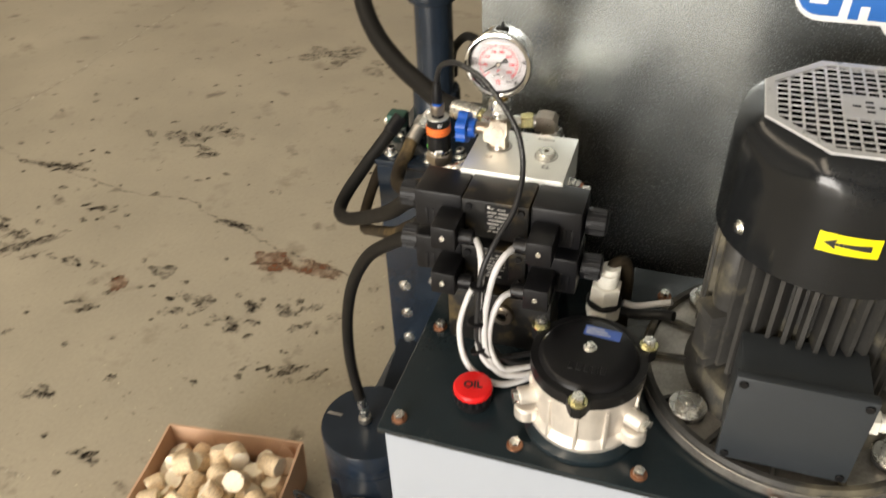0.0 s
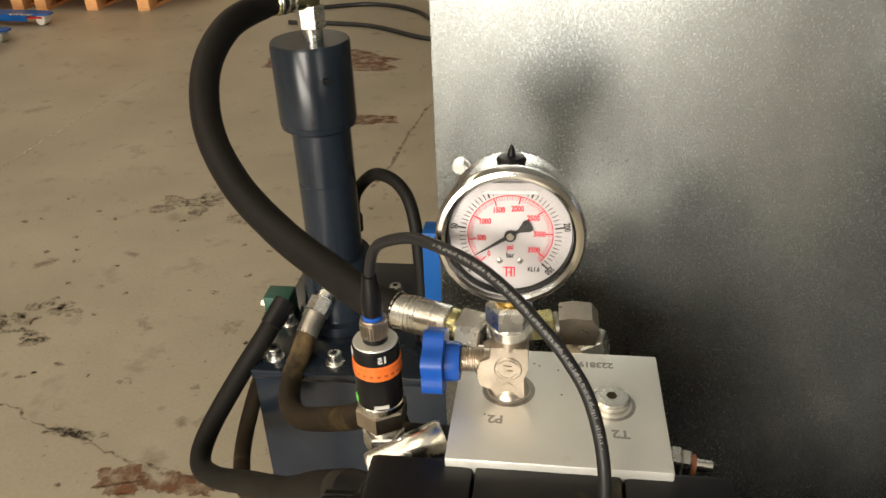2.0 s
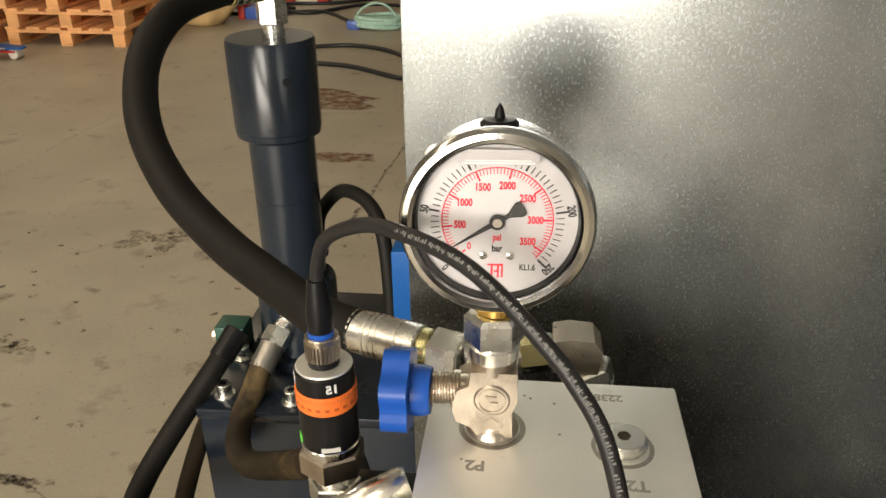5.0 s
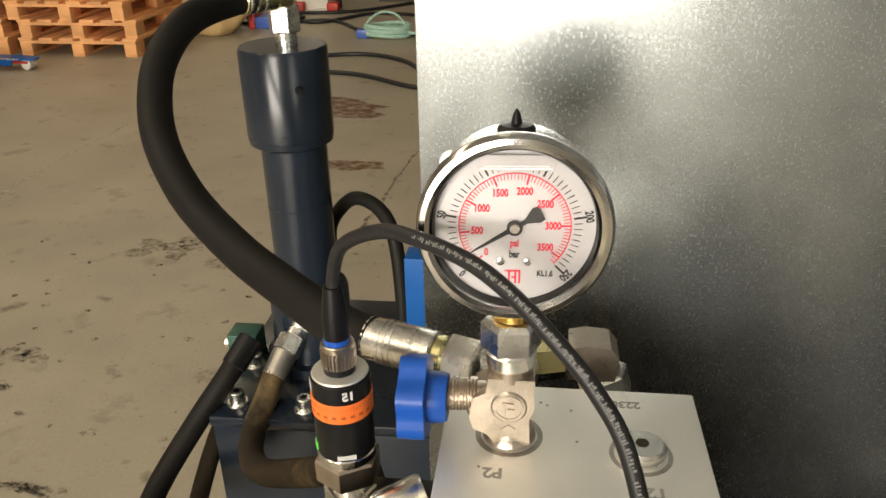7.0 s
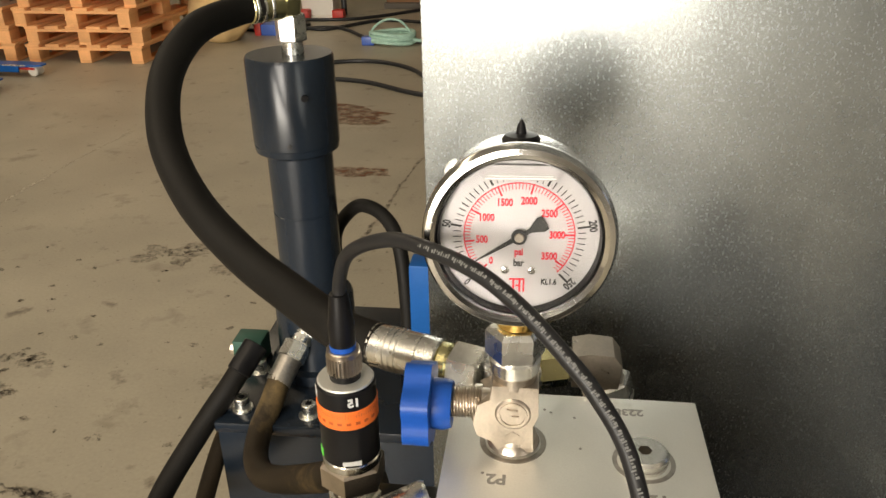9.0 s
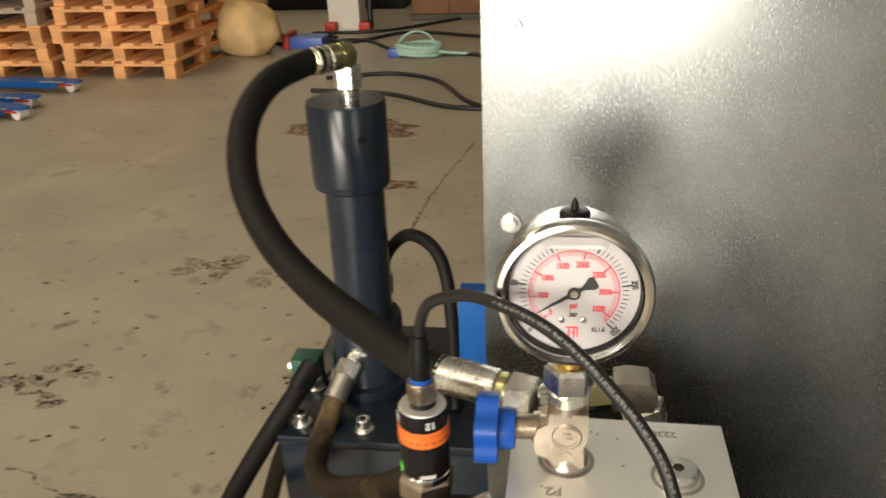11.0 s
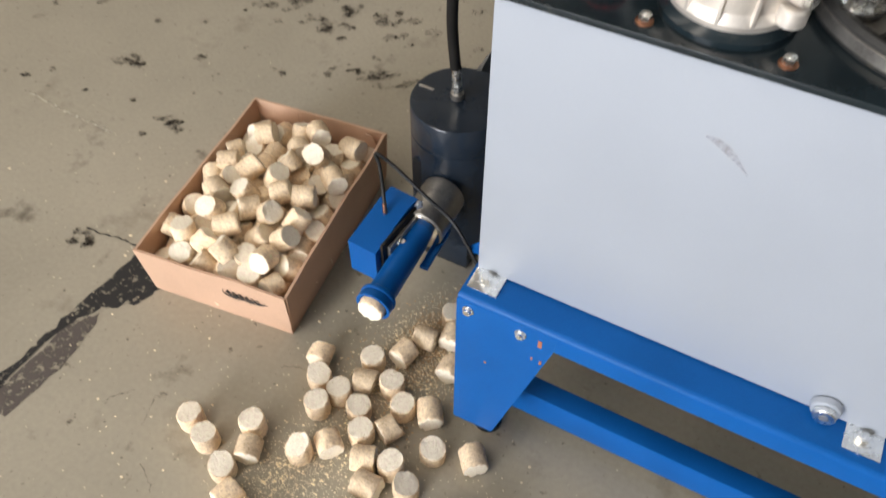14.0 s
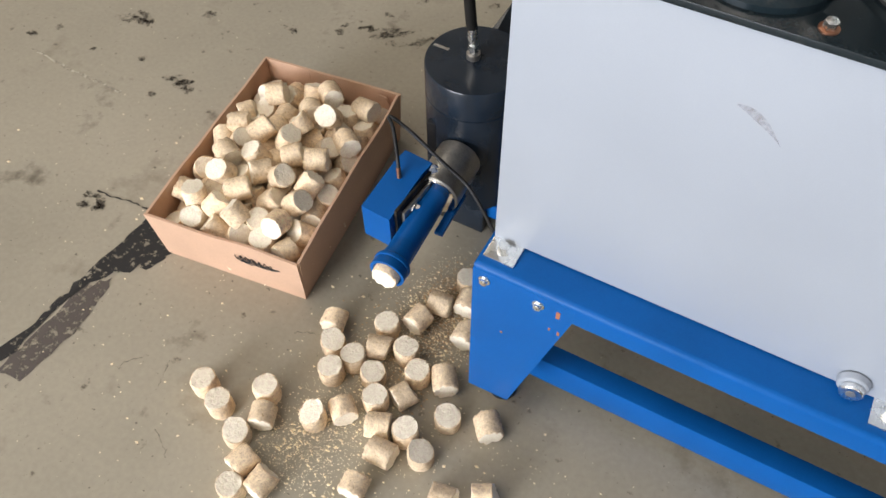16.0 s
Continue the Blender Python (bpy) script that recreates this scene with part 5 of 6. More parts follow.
wires = thing("coil_wiring", (.0, .76, .92), "bundle of white coil cables with black cable ties", "cables")
for k, pts in enumerate((
        [(-.015, .791, 1.085), (-.006, .775, 1.082), (-.002, .764, 1.060), (-.004, .757, 1.010), (-.002, .752, .965), (.016, .748, .940), (.045, .765, .930), (.085, .80, .925)],
        [(.029, .791, 1.085), (.020, .774, 1.082), (.011, .764, 1.060), (.004, .759, 1.010), (.006, .754, .962), (.022, .748, .934), (.05, .76, .925), (.085, .795, .920)],
        [(-.015, .785, 1.027), (-.022, .775, 1.010), (-.028, .765, .975), (-.018, .750, .942), (.005, .742, .925), (.035, .748, .918), (.08, .79, .915)],
        [(.029, .785, 1.027), (.018, .772, 1.024), (.010, .764, 1.0), (.009, .758, .965), (.024, .752, .938), (.05, .765, .920), (.085, .80, .912)])):
    part("white_cable", tube(B(), [(x + .007, y, z - .006) for x, y, z in pts], .0036, 12, 8), "cable_white", wires)
part("black_cable", tube(B(), [(.004, .757, 1.01), (.012, .760, .965), (.03, .762, .935), (.06, .775, .922), (.10, .81, .915)], .0045, 12, 8), "cable_black", wires)
for p, d in (((.003, .759, 1.040), (0, .1, 1)), ((.004, .752, .955), (.5, -.1, -1)), ((.001, .756, .99), (0, 0, 1))):
    part("cable_tie", lathe(B(), p, d, [(0, .0088), (.0004, .0094), (.0030, .0094), (.0034, .0088)], 20), "black", wires)
part("grey_cable", tube(B(), [(.150, .865, .962), (.165, .868, .958), (.185, .872, .962), (.205, .870, .972)], .0038, 12, 8), "cable_white", wires)
part("dark_cable", tube(B(), [(.145, .87, .945), (.17, .875, .94), (.195, .875, .945), (.21, .87, .95)], .0065, 12, 8), "cable_black", wires)

# ---- press cylinder and outlet ----
pc = thing("press_cylinder", (-.30, 1.035, 0), "dark blue-grey press cylinder with blue outlet tube and sensor box", "press")
PX, PY = -.300, 1.035
part("drum", lathe(B(), (PX, PY, .075), up, [(0, .088), (.004, .092), (.250, .092), (.2505, .0905), (.2535, .0905), (.254, .092), (.312, .092), (.315, .0905), (.315, 0)], 64), "navy", pc)
part("drum_notch", box(B(), PX - .085, PX - .055, PY - .003, PY + .003, .3895, .3906), "steel_worn", pc)
part("drum_slot", box(B(), -.356, -.336, .950, .968, .20, .285, .002), "black", pc)
part("base_block", box(B(), PX - .06, PX + .06, PY - .07, PY + .07, 0, .0755, .003), "navy", pc)
OUT0, OUT1 = Vector((-.266, .655, .236)), Vector((-.283, .945, .236))
od = (OUT1 - OUT0).normalized()
P = lambda s: OUT0 + od * s
part("steel_collar", lathe(B(), P(.185), od, [(0, .040), (.003, .043), (.10, .043)], 40), "steel_worn", pc, "worn bare steel collar")
part("collar_edge", lathe(B(), P(.182), od, [(0, .0235), (.001, .039), (.005, .041), (.006, .0235)], 40), "chrome", pc)
part("outlet_tube", lathe(B(), P(.0), od, [(.0, .0265), (.0, .0315), (.012, .0315), (.014, .0305), (.026, .0305), (.030, .0255), (.050, .0232), (.190, .0232), (.190, .0205), (.004, .0245)], 40), "blue", pc, "blue outlet tube")
part("tube_rib", lathe(B(), P(.017), od, [(0, .0305), (.001, .0325), (.005, .0325), (.006, .0305)], 40), "blue", pc)
part("clamp_bar", box(B(), -.0025, .0025, .02, .215, -.045, -.026, .001, Matrix.Translation(OUT0) @ Matrix.Rotation(math.atan2(-od.x, od.y), 4, "Z") @ Matrix.Rotation(radians(-12), 4, "Y")), "blue", pc)
part("clamp_strap", box(B(), .024, .040, .13, .23, -.034, -.026, .001, Matrix.Translation(OUT0) @ Matrix.Rotation(math.atan2(-od.x, od.y), 4, "Z")), "blue", pc)
sb = part("sensor_box", prism(B(), [(.0, .19), (.135, .198), (.135, .285), (.10, .287), (.0, .268)], .058, Matrix.Translation((-.364, .737, 0)) @ Matrix.Rotation(radians(86), 4, "Z") @ pose(0, 0, 0, 90)), "blue", pc, "bright blue sensor housing")
HINGE = Matrix.Translation((-.3035, .745, 0)) @ Matrix.Rotation(radians(-4), 4, "Z")
part("hinge_plate", box(B(), 0, .006, 0, .115, .196, .281, .002, HINGE), "black_dusty", pc, "greasy dark hinge plate")
part("hinge_block", box(B(), .006, .013, .012, .10, .214, .268, .003, HINGE), "steel_worn", pc, "worn steel hinge block")
bolt(pc, HINGE @ Vector((.013, .045, .252)), (1, 0, 0), .0085, .008)
bolt(pc, (-.292, .860, .272), (.5, -.6, .6), .009, .008)
part("sensor_plug", rod(B(), (-.332, .812, .283), (-.335, .816, .303), .0042, edge=.0006), "copper", pc)
part("sensor_cable", tube(B(), [(-.335, .816, .300), (-.342, .826, .318), (-.366, .856, .346), (-.384, .872, .352), (-.372, .874, .350), (-.338, .874, .332), (-.281, .868, .300), (-.223, .862, .268), (-.175, .836, .245), (-.13, .80, .24), (-.10, .78, .25)], .0034, 12, 8), "cable_black", pc, "thin black sensor cable")

# ---- cardboard box and briquettes ----
BOX = Matrix.Translation((-.657, .866, 0)) @ Matrix.Rotation(radians(7.2), 4, "Z")
W, L, H = .318, .466, .134
cb = thing("cardboard_box", (-.657, .866, 0), "open brown cardboard box with a handwritten scribble, heaped with briquettes", "box")


def wall_sheet(x0, x1, y0, y1, lean):
    bm = box(B(), x0, x1, y0, y1, .004, H)
    long_edges = [e for e in bm.edges if e.calc_length() > .1]
    bmesh.ops.subdivide_edges(bm, edges=long_edges, cuts=9, use_grid_fill=True)
    for v in bm.verts:
        soft = v.co.z / H
        v.co.x += .004 * soft * noise.noise(Vector((v.co.y * 9, v.co.z * 7, 1.3 + x0))) if x1 - x0 < .01 else 0
        v.co.y += .004 * soft * noise.noise(Vector((v.co.x * 9, v.co.z * 7, 4.1 + y0))) if y1 - y0 < .01 else 0
        v.co.z += .0025 * soft * noise.noise(Vector((v.co.x * 14, v.co.y * 14, 2.2)))
        v.co.x, v.co.y = v.co.x * (1 + .045 * v.co.z / H), v.co.y * (1 + .035 * v.co.z / H)
    bm.transform(BOX)
    return bm


part("bottom", box(B(), -W / 2, W / 2, -L / 2, L / 2, 0, .005, 0, BOX), "card_in", cb)
for x0, x1, y0, y1 in ((-W / 2, W / 2, -L / 2, -L / 2 + .005), (-W / 2, W / 2, L / 2 - .005, L / 2), (-W / 2, -W / 2 + .005, -L / 2 + .005, L / 2 - .005), (W / 2 - .005, W / 2, -L / 2 + .005, L / 2 - .005)):
    part("side", wall_sheet(x0, x1, y0, y1, 0), "card", cb)
part("corner_flap", prism(B(), [(0, 0), (.045, 0), (.03, .045), (.012, .05), (0, .03)], .003, BOX @ pose(W / 2 - .05, L / 2 - .009, H - .05, 90)), "card", cb)
part("crease", box(B(), -.05, -.048, L / 2 - .0062, L / 2 - .005, .07, H, 0, BOX @ Matrix.Rotation(.0, 4, "Z")), "card_in", cb)
FACE = BOX @ Matrix.Translation((0, -L / 2 * (1 + .035 * .085 / H) - .0012, .085)) @ Matrix.Rotation(radians(3.5), 4, "X")
for x0, x1, turns, high, shift in ((.030, .108, 7, .011, 0), (.036, .112, 4, .008, 1.1), (.028, .062, 3, .014, 2.0), (.045, .115, 1, .002, .4)):
    loops = []
    for k in range(turns * 8 + 1):
        a = 2 * math.pi * k / 8 + shift
        loops.append(FACE @ Vector((x0 + (x1 - x0) * k / (turns * 8) + .006 * math.cos(a), 0, high * math.sin(a) * (.7 + .3 * math.sin(k * 1.7)))))
    part("scribble_stroke", tube(B(), loops, .0008, 6, 3), "ink_black", cb)

RB, LB = .0236, .043


def briquette_mesh(seed, length):
    """A pressed sawdust plug: fibrous side with a few split rings, crumbled rims and rough broken ends."""
    rnd = random.Random(seed)
    bm = B()
    seg = 30
    rows = [(-.5, .93), (-.475, .985), (-.40, 1.0), (-.22, 1.0), (-.12, .985), (0, 1.0), (.15, .99), (.28, 1.0), (.40, 1.0), (.475, .985), (.5, .93)]
    tilt_a, tilt_m = rnd.uniform(0, 6.28), rnd.choice((0, 0, .10, .2))
    bite = rnd.uniform(0, 6.28)
    place = Vector((seed * 3.1, seed * 1.7, 0))
    rings = []
    for s, r in rows:
        pts = []
        for k in range(seg):
            a = 2 * math.pi * k / seg
            way = Vector((math.cos(a), math.sin(a), s * 2.2))
            n = 1 + .035 * noise.noise(way * 1.6 + place) + .030 * noise.noise(way * 6 + place) + rnd.uniform(-.014, .014)
            rim = abs(s) > .45
            if rim:
                n -= .10 * max(0, noise.noise(way * 2.4 + place + Vector((5, 0, 0))))
            if s > .3:
                n -= .10 * max(0, math.cos(a - bite) - .75) * 4 * (s - .3) / .2
            edge = (rnd.uniform(-.035, .035) + .06 * noise.noise(way * 3 + place)) if rim else 0
            z = length * (s + edge)
            if s > .25:
                z += tilt_m * length * math.cos(a - tilt_a) * .8 * (s - .25) / .25
            pts.append(bm.verts.new((RB * r * n * math.cos(a), RB * r * n * math.sin(a), z)))
        rings.append(pts)
    for a, b in zip(rings, rings[1:]):
        for k in range(seg):
            bm.faces.new((a[k], a[(k + 1) % seg], b[(k + 1) % seg], b[k]))
    for ring_, flip in ((rings[0], True), (rings[-1], False)):
        c = Vector((0, 0, 0))
        for v in ring_:
            c += v.co / len(ring_)
        last = ring_
        level = [sum(ring_[(k + o) % seg].co.z - c.z for o in range(-5, 6)) / 11 for k in range(seg)]
        flat = [Vector((v.co.x, v.co.y, c.z + lv)) for v, lv in zip(ring_, level)]
        for share in (.82, .55, .28):
            inner = [bm.verts.new(c + (v - c) * share + Vector((0, 0, .0008 * share * noise.noise(v * 110 * share + place) + rnd.uniform(-.0003, .0003) * share * share))) for v in flat]
            for k in range(seg):
                j = (k + 1) % seg
                f = (last[k], last[j], inner[j], inner[k])
                bm.faces.new(f[::-1] if flip else f).material_index = 1
            last = inner
        mid = bm.verts.new(c + Vector((0, 0, .0008 * .1 * noise.noise(place))))
        for k in range(seg):
            j = (k + 1) % seg
            bm.faces.new((last[j], last[k], mid) if flip else (last[k], last[j], mid)).material_index = 1
    me = finish(bm, M["briquette"], (0, 0, 0), 38)
    me.materials.append(M["briquette_end"])
    return me


SHAPES = [briquette_mesh(k, LB * (0.86 + 0.06 * (k % 5))) for k in range(15)]
LENGTHS = [LB * (0.86 + 0.06 * (k % 5)) for k in range(15)]


def briquette(k, m, label, group):
    ob = new("briquette", SHAPES[k % 15])
    ob.matrix_world = m
    return tagged(ob, label, "briquette", group)


# standing (angle None) or lying briquettes on the floor: x, y, heading in degrees
STANDING = ((-.36, .59), (-.29, .67), (-.31, .58), (-.23, .64), (-.33, .54), (-.26, .57), (-.19, .61), (-.23, .53), (-.31, .45), (-.15, .50), (-.10, .56), (-.11, .48), (-.52, .41), (-.47, .39), (-.41, .45), (-.41, .36), (-.36, .28), (-.20, .83))
LYING = ((-.385, .632, 100), (-.28, .622, 20), (-.245, .71, 80), (-.225, .76, 5), (-.14, .622, 125), (-.19, .56, 60), (-.27, .485, 140), (-.20, .49, 20), (-.03, .58, 130), (-.17, .45, 2), (-.18, .38, 95), (-.39, .41, 110), (-.37, .325, 75), (-.32, .31, 85), (-.18, .79, 95), (-.15, .72, 90), (.02, .465, 30), (-.04, .43, 12))
SPOT = []
rnd = random.Random(5)
for k, (x, y) in enumerate(STANDING):
    SPOT.append((x, y, None, k))
for k, (x, y, a) in enumerate(LYING):
    SPOT.append((x, y, a, k + 40))
GAP = .0470
pos = [Vector((x, y)) for x, y, *_ in SPOT]
for _ in range(30):
    for i in range(len(pos)):
        for j in range(i):
            d = pos[i] - pos[j]
            if 0 < d.length < GAP:
                push = d.normalized() * (GAP - d.length) / 2
                pos[i] += push
                pos[j] -= push
for p, (x, y, a, k) in zip(pos, SPOT):
    if a is None:
        m = Matrix.Translation((p.x, p.y, LENGTHS[k % 15] * .505)) @ Matrix.Rotation(rnd.uniform(0, 6), 4, "Z")
        briquette(k, m, "pale pressed sawdust briquette standing on the concrete floor", "briquettes on the floor")
    else:
        m = Matrix.Translation((p.x, p.y, RB * 1.0)) @ Matrix.Rotation(radians(a), 4, "Z") @ Matrix.Rotation(radians(90), 4, "Y") @ Matrix.Rotation(rnd.uniform(0, 6), 4, "Z")
        briquette(k, m, "pale pressed sawdust briquette lying on its side on the floor", "briquettes on the floor")

# heap in the box: layers on a loose grid, highest in the middle
TOPS = ((-.78, .95), (-.73, .98), (-.69, 1.02), (-.64, 1.03), (-.57, 1.03), (-.51, 1.0), (-.65, .98), (-.76, .90), (-.79, .84), (-.71, .89), (-.65, .94), (-.59, .97), (-.54, .96), (-.74, .80), (-.69, .82), (-.64, .89), (-.61, .85), (-.65, .80),
        (-.57, .87), (-.56, .93), (-.52, .88), (-.50, .92), (-.77, .71), (-.75, .76), (-.66, .74), (-.70, .76), (-.67, .70), (-.60, .79), (-.55, .82), (-.50, .83), (-.72, .69), (-.59, .73), (-.54, .77), (-.50, .78), (-.67, .65), (-.71, .65), (-.62, .68), (-.56, .70), (-.61, .65), (-.56, .66), (-.52, .67), (-.51, .72))
inv = BOX.inverted()


def crest(u, w):
    """Height of the heap's top layer over the box floor."""
    fall = max(abs(u) / (W / 2), abs(w) / (L / 2))
    return .160 - .070 * max(0, (fall - .45) / .55) ** 1.2


heap = []
for x, y in TOPS:
    q = inv @ Vector((x, y, 0))
    heap.append(Vector((x, y, crest(q.x, q.y) + rnd.uniform(-.008, .026))))
for layer, z in ((0, .027), (1, .066), (2, .104)):
    for i in range(7):
        for j in range(9):
            u, w = -W / 2 + .031 + .0425 * i, -L / 2 + .033 + .0495 * j
            if z < crest(u, w) - .03:
                heap.append(BOX @ Vector((u + rnd.uniform(-.004, .004), w + rnd.uniform(-.005, .005), z)))
need = .0480
for _ in range(40):
    for i in range(len(heap)):
        for j in range(i):
            d = heap[i] - heap[j]
            if 1e-6 < d.length < need:
                push = d.normalized() * (need - d.length) * .5
                heap[i] += push
                heap[j] -= push
    for k, v in enumerate(heap):
        q = inv @ v
        q.x, q.y = max(-W / 2 + .028, min(W / 2 - .028, q.x)), max(-L / 2 + .028, min(L / 2 - .028, q.y))
        q.z = max(.027, min(.182, q.z - (.0012 if k < len(TOPS) else 0)))
        heap[k] = BOX @ q
for k, v in enumerate(heap):
    turn = Euler((rnd.choice((.15, .4, 1.1, 1.4, 1.57, .8, .6)), rnd.uniform(-.5, .5), rnd.uniform(0, 6.28))).to_matrix().to_4x4()
    briquette(k, Matrix.Translation(v) @ turn, "pale pressed sawdust briquette heaped in the cardboard box", "briquettes in the box")
briquette(4, Matrix.Translation(OUT0 + od * .012) @ od.to_track_quat("Z", "Y").to_matrix().to_4x4(), "pale sawdust briquette emerging from the blue outlet tube", "briquettes on the floor")


# sawdust crumbs
def crumbs(name, spots, n, seed, label, material="sawdust", size=1.0):
    rnd_ = random.Random(seed)
    verts, faces = [], []
    for _ in range(n):
        cx, cy_, rx, ry = rnd_.choice(spots)
        x, y = rnd_.gauss(cx, rx), rnd_.gauss(cy_, ry)
        s, a = size * rnd_.uniform(.0004, .0014) * rnd_.choice((1, 1, 1, 1, 1, 1.5, 2.6)), rnd_.uniform(0, 6.28)
        h = s * rnd_.uniform(.3, .7)
        i = len(verts)
        for k in range(4):
            verts.append((x + s * (1 + .8 * (k % 2)) * math.cos(a + k * 1.57), y + s * math.sin(a + k * 1.57), .0022))
        verts.append((x, y, .0022 + h))
        for k in range(4):
            faces.append((i + k, i + (k + 1) % 4, i + 4))
        faces.append((i + 3, i + 2, i + 1, i))
    me = bpy.data.meshes.new(name)
    me.from_pydata(verts, [], faces)
    me.materials.append(M[material])
    return tagged(new(name, me), label, "sawdust", kind="stuff")


crumbs("sawdust", [(-.22, .80, .035, .05), (-.22, .76, .04, .05), (-.23, .70, .05, .05), (-.26, .60, .05, .06), (-.28, .40, .05, .05), (-.27, .46, .07, .06), (-.33, .37, .04, .04), (-.2, .72, .05, .05)], 6500, 3, "loose pale sawdust crumbs under the outlet on the floor", size=.75)
crumbs("sawdust", [(-.215, .79, .030, .035), (-.215, .75, .035, .04), (-.24, .66, .05, .06)], 6000, 8, "fine brown sawdust heaped thinly under the outlet", "sawdust_brown", .62)
crumbs("sawdust", [(-.5, .5, .3, .3), (-.8, .8, .3, .4), (0, .45, .2, .1)], 800, 4, "thinly scattered pale sawdust flakes on the floor")

# ---- far end of the hall ----


def pallet(material):
    p = thing("pallet", (0, 0, 0), "stacked wooden pallet of rough orange boards" if material == "pallet_wood" else "stacked weathered grey-brown wooden pallet", "pallet", "stacked pallets")
    for x in (-.45, 0, .45):
        part("bottom_board", box(B(), x - .05, x + .05, -.6, .6, 0, .022, .002), material, p)
        for y in (-.53, 0, .53):
            part("block", box(B(), x - .05, x + .05, y - .07, y + .07, .022, .10, .002), material, p)
    for y in (-.53, 0, .53):
        part("stringer_board", box(B(), -.5, .5, y - .07, y + .07, .10, .122, .002), material, p)
    for k in range(6):
        x = -.45 + .18 * k
        part("top_board", box(B(), x - .06, x + .06, -.6, .6, .122, .144, .002), material, p)
    return p


first = pallet("pallet_wood")
first.matrix_basis = pose(-3.66, 7.26, 0, 0, 0, -2)
for k in range(1, 6):
    copy_thing(first, pose(-3.66 + .03 * math.sin(k * 2.1), 7.26 + .03 * math.cos(k * 1.7), .1445 * k, 0, 0, -2 + 2.5 * math.sin(k * 3)))
for k in range(3):
    copy_thing(first, pose(-4.82 + .02 * math.sin(k * 3.1), 7.28, .1445 * k, 0, 0, 2 - k))
old = pallet("pallet_old")
old.matrix_basis = pose(-4.83, 7.26, .1445 * 3, 0, 0, 1)
for k in range(4, 6):
    copy_thing(old, pose(-4.82 + .03 * math.sin(k * 2.1), 7.28, .1445 * k, 0, 0, 3 - k))



def pallet_truck(m):
    """Hand pallet truck: fork tips at local x = 0, the pump body at local x = -1.3."""
    t = thing("pallet_truck", (0, 0, 0), "blue hand pallet truck with lowered forks and pale rollers", "pallet truck", "pallet trucks")
    for y in (-.24, .24):
        f = part("fork", prism(B(), [(-1.25, -.075), (-.16, -.075), (-.02, -.045), (0, -.03), (0, .03), (-.02, .045), (-.16, .075), (-1.25, .075)], .012, Matrix.Translation((0, y, .075))), "blue", t)
        for side in (-.072, .066):
            part("fork_side", box(B(), -1.24, -.17, y + side, y + side + .006, .035, .0755, .001), "blue", f)
        part("tip_link", box(B(), -.19, -.05, y - .05, y + .05, .05, .068, .004), "red_paint", f, "red painted tip link")
        part("roller", rod(B(), (-.075, y - .045, .04), (-.075, y + .045, .04), .04, edge=.006), "post_white", f, "pale plastic roller")
        part("tip_rod", rod(B(), (-.30, y - .078, .09), (-.10, y - .078, .088), .006, seg=10), "zinc", f)
    part("bridge", box(B(), -1.30, -1.22, -.31, .31, .04, .2, .006), "blue", t)
    part("pump_housing", prism(B(), [(-1.56, .06), (-1.14, .088), (-1.27, .26), (-1.40, .40), (-1.56, .40)], .24, Matrix.Translation((0, .12, 0)) @ pose(0, 0, 0, 90)), "blue", t, "sloping blue pump housing")
    part("warning_plate", box(B(), -1.57, -1.43, -.13, -.1215, .12, .34, .002), "yellow", t, "yellow warning plate")
    for y in (-.10, .06):
        part("steering_wheel", rod(B(), (-1.50, y, .09), (-1.50, y + .05, .09), .09, edge=.008), "cream", t)
    part("drawbar_root", rod(B(), (-1.54, -.08, .40), (-1.54, .08, .40), .035, edge=.004), "black", t)
    t.matrix_basis = m
    return t


truck = pallet_truck(pose(-3.78, 5.985, 0, 0, 0, -4.5))
copy_thing(truck, pose(-3.74, 5.20, 0, 0, 0, -14))


def sack(at, size, seed):
    bm = B()
    bmesh.ops.create_icosphere(bm, subdivisions=4, radius=1)
    for v in bm.verts:
        n = 1 + .16 * noise.noise(v.co * 1.6 + Vector((seed, 0, 0))) + .05 * noise.noise(v.co * 5)
        v.co = Vector((v.co.x * size[0] * n, v.co.y * size[1] * n, max(-size[2] * .8, v.co.z * size[2] * n))) + Vector(at) + Vector((0, 0, size[2] * .8))
    return solo("sack", bm, "sack", at, "lumpy tan cloth sack slumped beside the pallets", "sack")


sack((-2.93, 7.66, 0), (.30, .27, .27), 2)
sack((-3.12, 7.98, 0), (.27, .28, .50), 7)
post = thing("steel_post", (-2.33, 8.9, 0), "white painted square post with red feet", "post")
part("shaft", box(B(), -2.50, -2.17, 8.80, 9.1, .02, 3.6, .01), "post_white", post)
part("foot", box(B(), -2.53, -2.14, 8.77, 9.13, 0, .03, .004), "post_white", post)
for x in (-2.46, -2.10):
    part("red_foot", box(B(), x - .06, x + .06, 8.68, 8.8, 0, .10, .02), "red_paint", post, "red painted foot")
part("side_pipe", tube(B(), [(-2.08, 8.9, .02), (-2.08, 8.92, 1.0), (-2.1, 8.95, 3.4)], .03, 10, 4), "cable_black", post)
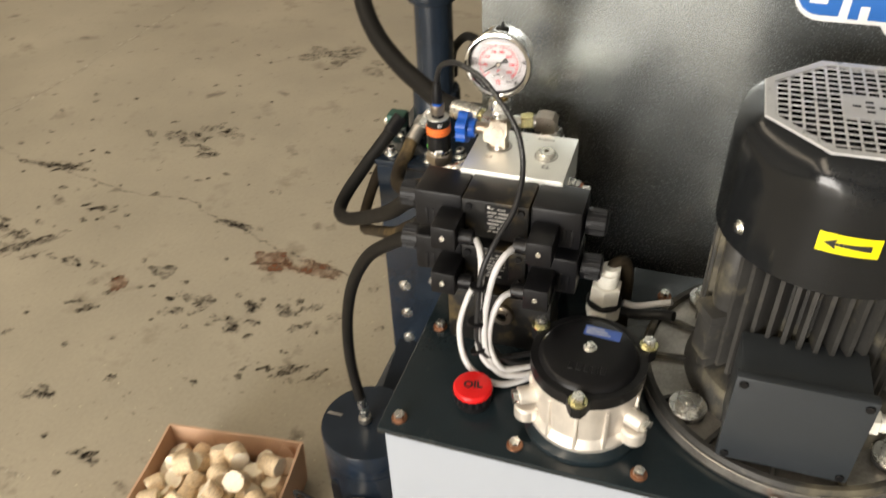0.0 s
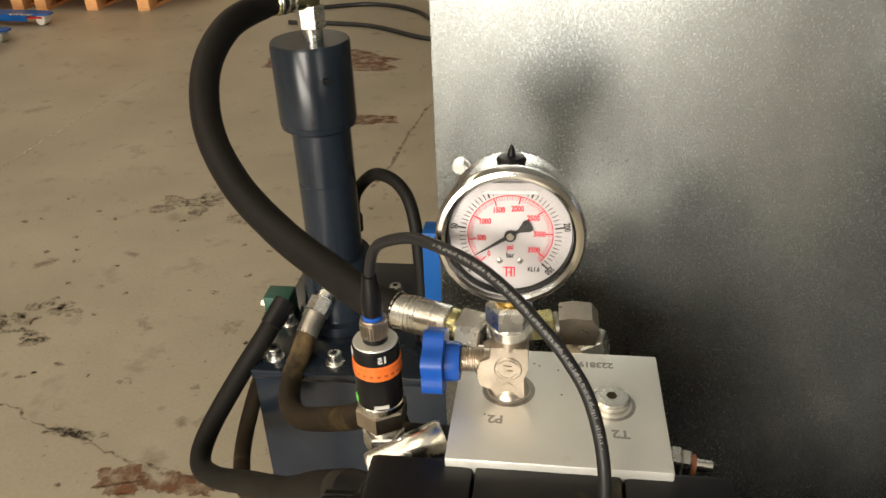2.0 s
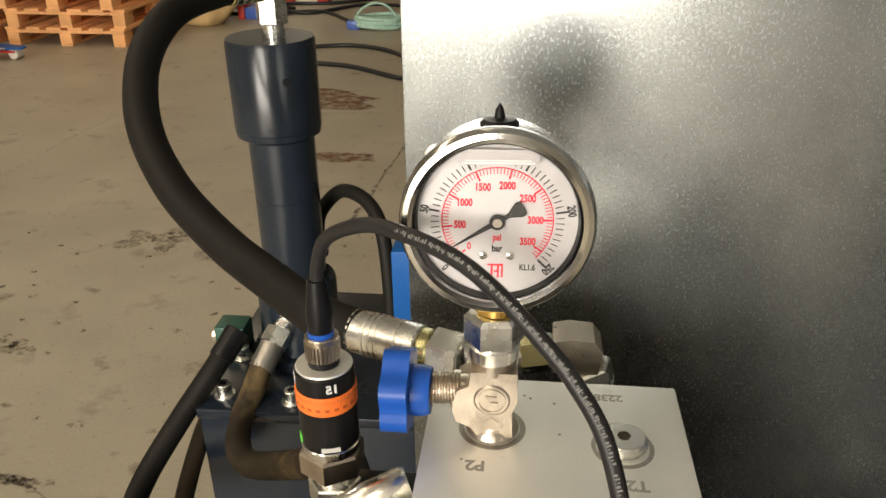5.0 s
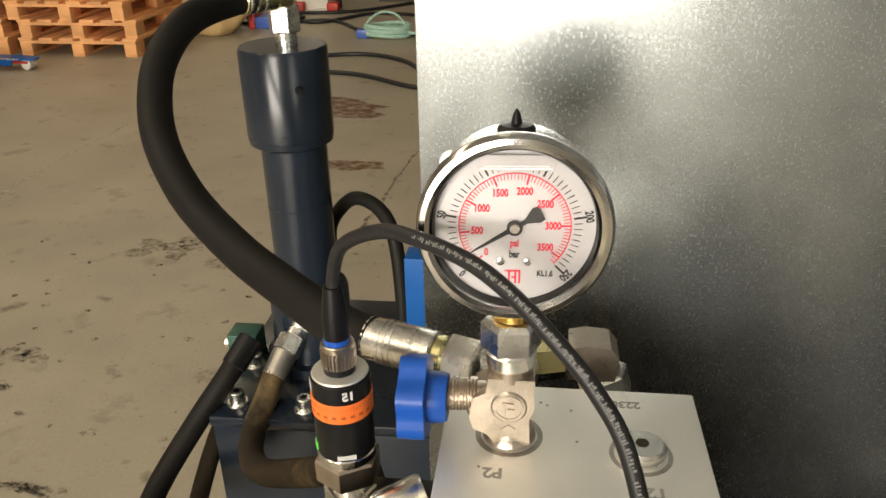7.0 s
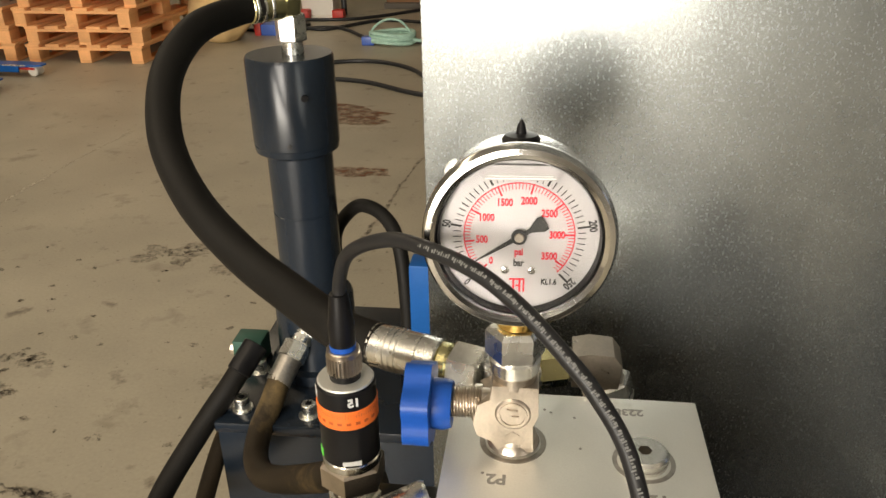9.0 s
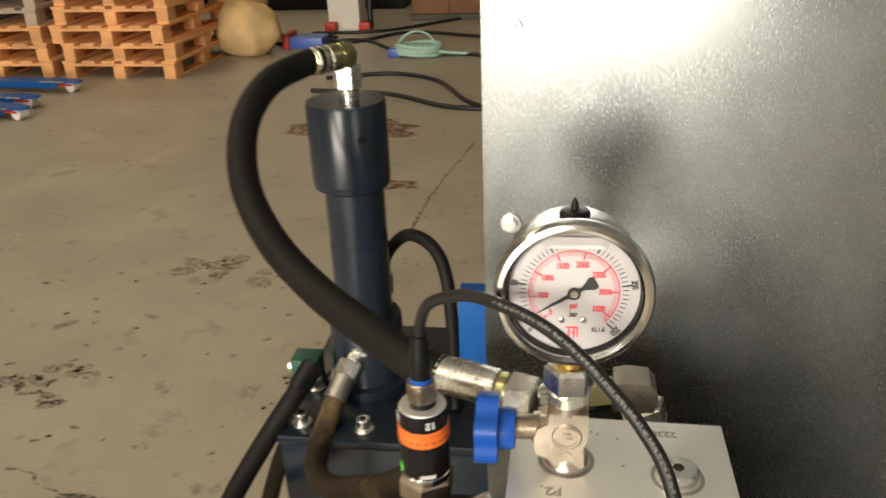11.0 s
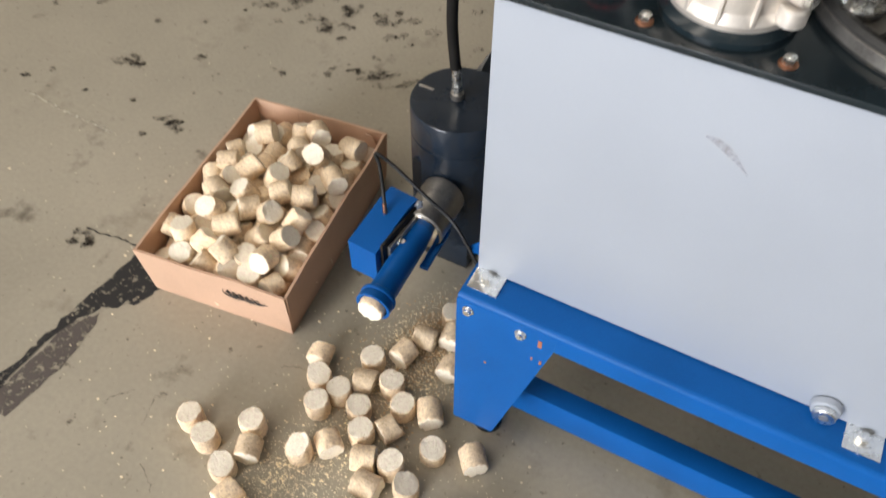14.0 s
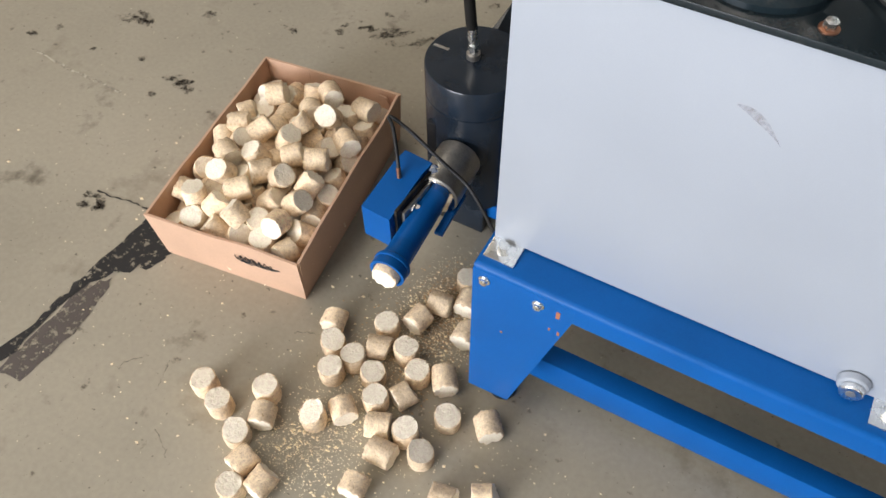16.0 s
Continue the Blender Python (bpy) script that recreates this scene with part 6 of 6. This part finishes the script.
for k, pts in enumerate(([(-3.3, 8.3), (-2.6, 8.0), (-2.0, 8.2), (-1.5, 7.6), (-.9, 7.5), (-.3, 7.2)], [(-2.6, 8.45), (-2.1, 8.1), (-1.6, 8.6), (-.8, 8.3), (0, 8.0)], [(-1.9, 6.6), (-1.4, 6.75), (-1.0, 6.5), (-.7, 5.9), (-.4, 5.6)], [(-1.9, 6.2), (-1.3, 6.1), (-.8, 5.75), (-.3, 5.7)], [(-3.0, 8.7), (-2.75, 8.2), (-2.3, 8.35), (-2.6, 8.6), (-1.9, 8.7), (-1.2, 9.4)])):
    solo("floor_cable", tube(B(), [(x, y, .017) for x, y in pts], .016, 10, 8), "cable_black", (*pts[0], .0), "dark rubber cable lying loose on the floor", "cable", "floor cables")
coil = thing("hose_coil", (-1.32, 7.5, 0), "mint green hose coil with a blue connector on the floor", "hose coil")
for k in range(4):
    part("hose_loop", tube(B(), [(-1.32 + .19 * math.cos(a * .5236 + k), 7.5 + .13 * math.sin(a * .5236 + k), .03 + .022 * k + .008 * math.sin(a)) for a in range(13)], .018, 10, 4), "mint", coil)
part("hose_loop", tube(B(), [(-1.52, 7.5, .03), (-1.48, 7.5, .14), (-1.36, 7.5, .21), (-1.24, 7.5, .19), (-1.16, 7.5, .10), (-1.12, 7.45, .03)], .010, 10, 6), "mint", coil)
part("hose_tail", tube(B(), [(-1.15, 7.45, .05), (-1.0, 7.48, .03), (-.85, 7.5, .02)], .014, 10, 6), "mint", coil)
part("connector", box(B(), -1.58, -1.47, 7.42, 7.5, 0, .075, .012), "sticker_blue", coil, "dark blue connector")
crate = thing("tool_crate", (-2.45, 7.9, 0), "low blue and red tool crate among cables", "crate")
part("crate_body", box(B(), -2.62, -2.30, 7.85, 8.1, 0, .10, .01), "sticker_blue", crate)
part("crate_end", box(B(), -2.68, -2.62, 7.84, 8.11, 0, .14, .01), "red_paint", crate, "red end")
cab = thing("low_cabinet", (-3.3, 10.0, 0), "pale metal cabinet raised on dark feet", "cabinet")
part("body", box(B(), -4.6, -1.95, 10.2, 10.9, .32, 1.9, .01), "post_white", cab)
part("plinth", box(B(), -4.55, -2.0, 10.3, 10.85, 0, .32, .01), "black", cab)
dr = thing("wooden_partition", (-.9, 9.5, 0), "brown wooden partition at the dark end of the hall", "partition")
for k in range(6):
    part("board", box(B(), -1.75 + .42 * k, -1.75 + .42 * k + .414, 9.5, 9.54, .0, 2.6, .004), "wood_door", dr)
part("sill", box(B(), -1.76, .8, 9.40, 9.5, 0, .06, .005), "dark_wall", dr)
shelf = thing("machine_crate", (-6.3, 9.3, 0), "dark wooden crate standing behind the pallets", "crate")
for k in range(6):
    part("board", box(B(), -7.4, -4.9, 9.0, 10.2, .04 + .25 * k, .28 + .25 * k, .006), "dark_wall", shelf)
part("skid", box(B(), -7.4, -4.9, 9.02, 10.18, 0, .04, .002), "dark_wall", shelf)

wc = thing("white_cabinet", (-7.8, 8.9, 0), "plain white metal cabinet at the far end of the hall", "cabinet")
part("body", box(B(), -8.5, -7.2, 8.6, 9.2, .08, 1.7, .01), "post_white", wc)
part("plinth", box(B(), -8.46, -7.24, 8.64, 9.16, 0, .082, .004), "black", wc)
part("door_gap", box(B(), -7.853, -7.847, 8.597, 8.602, .12, 1.66), "black", wc)
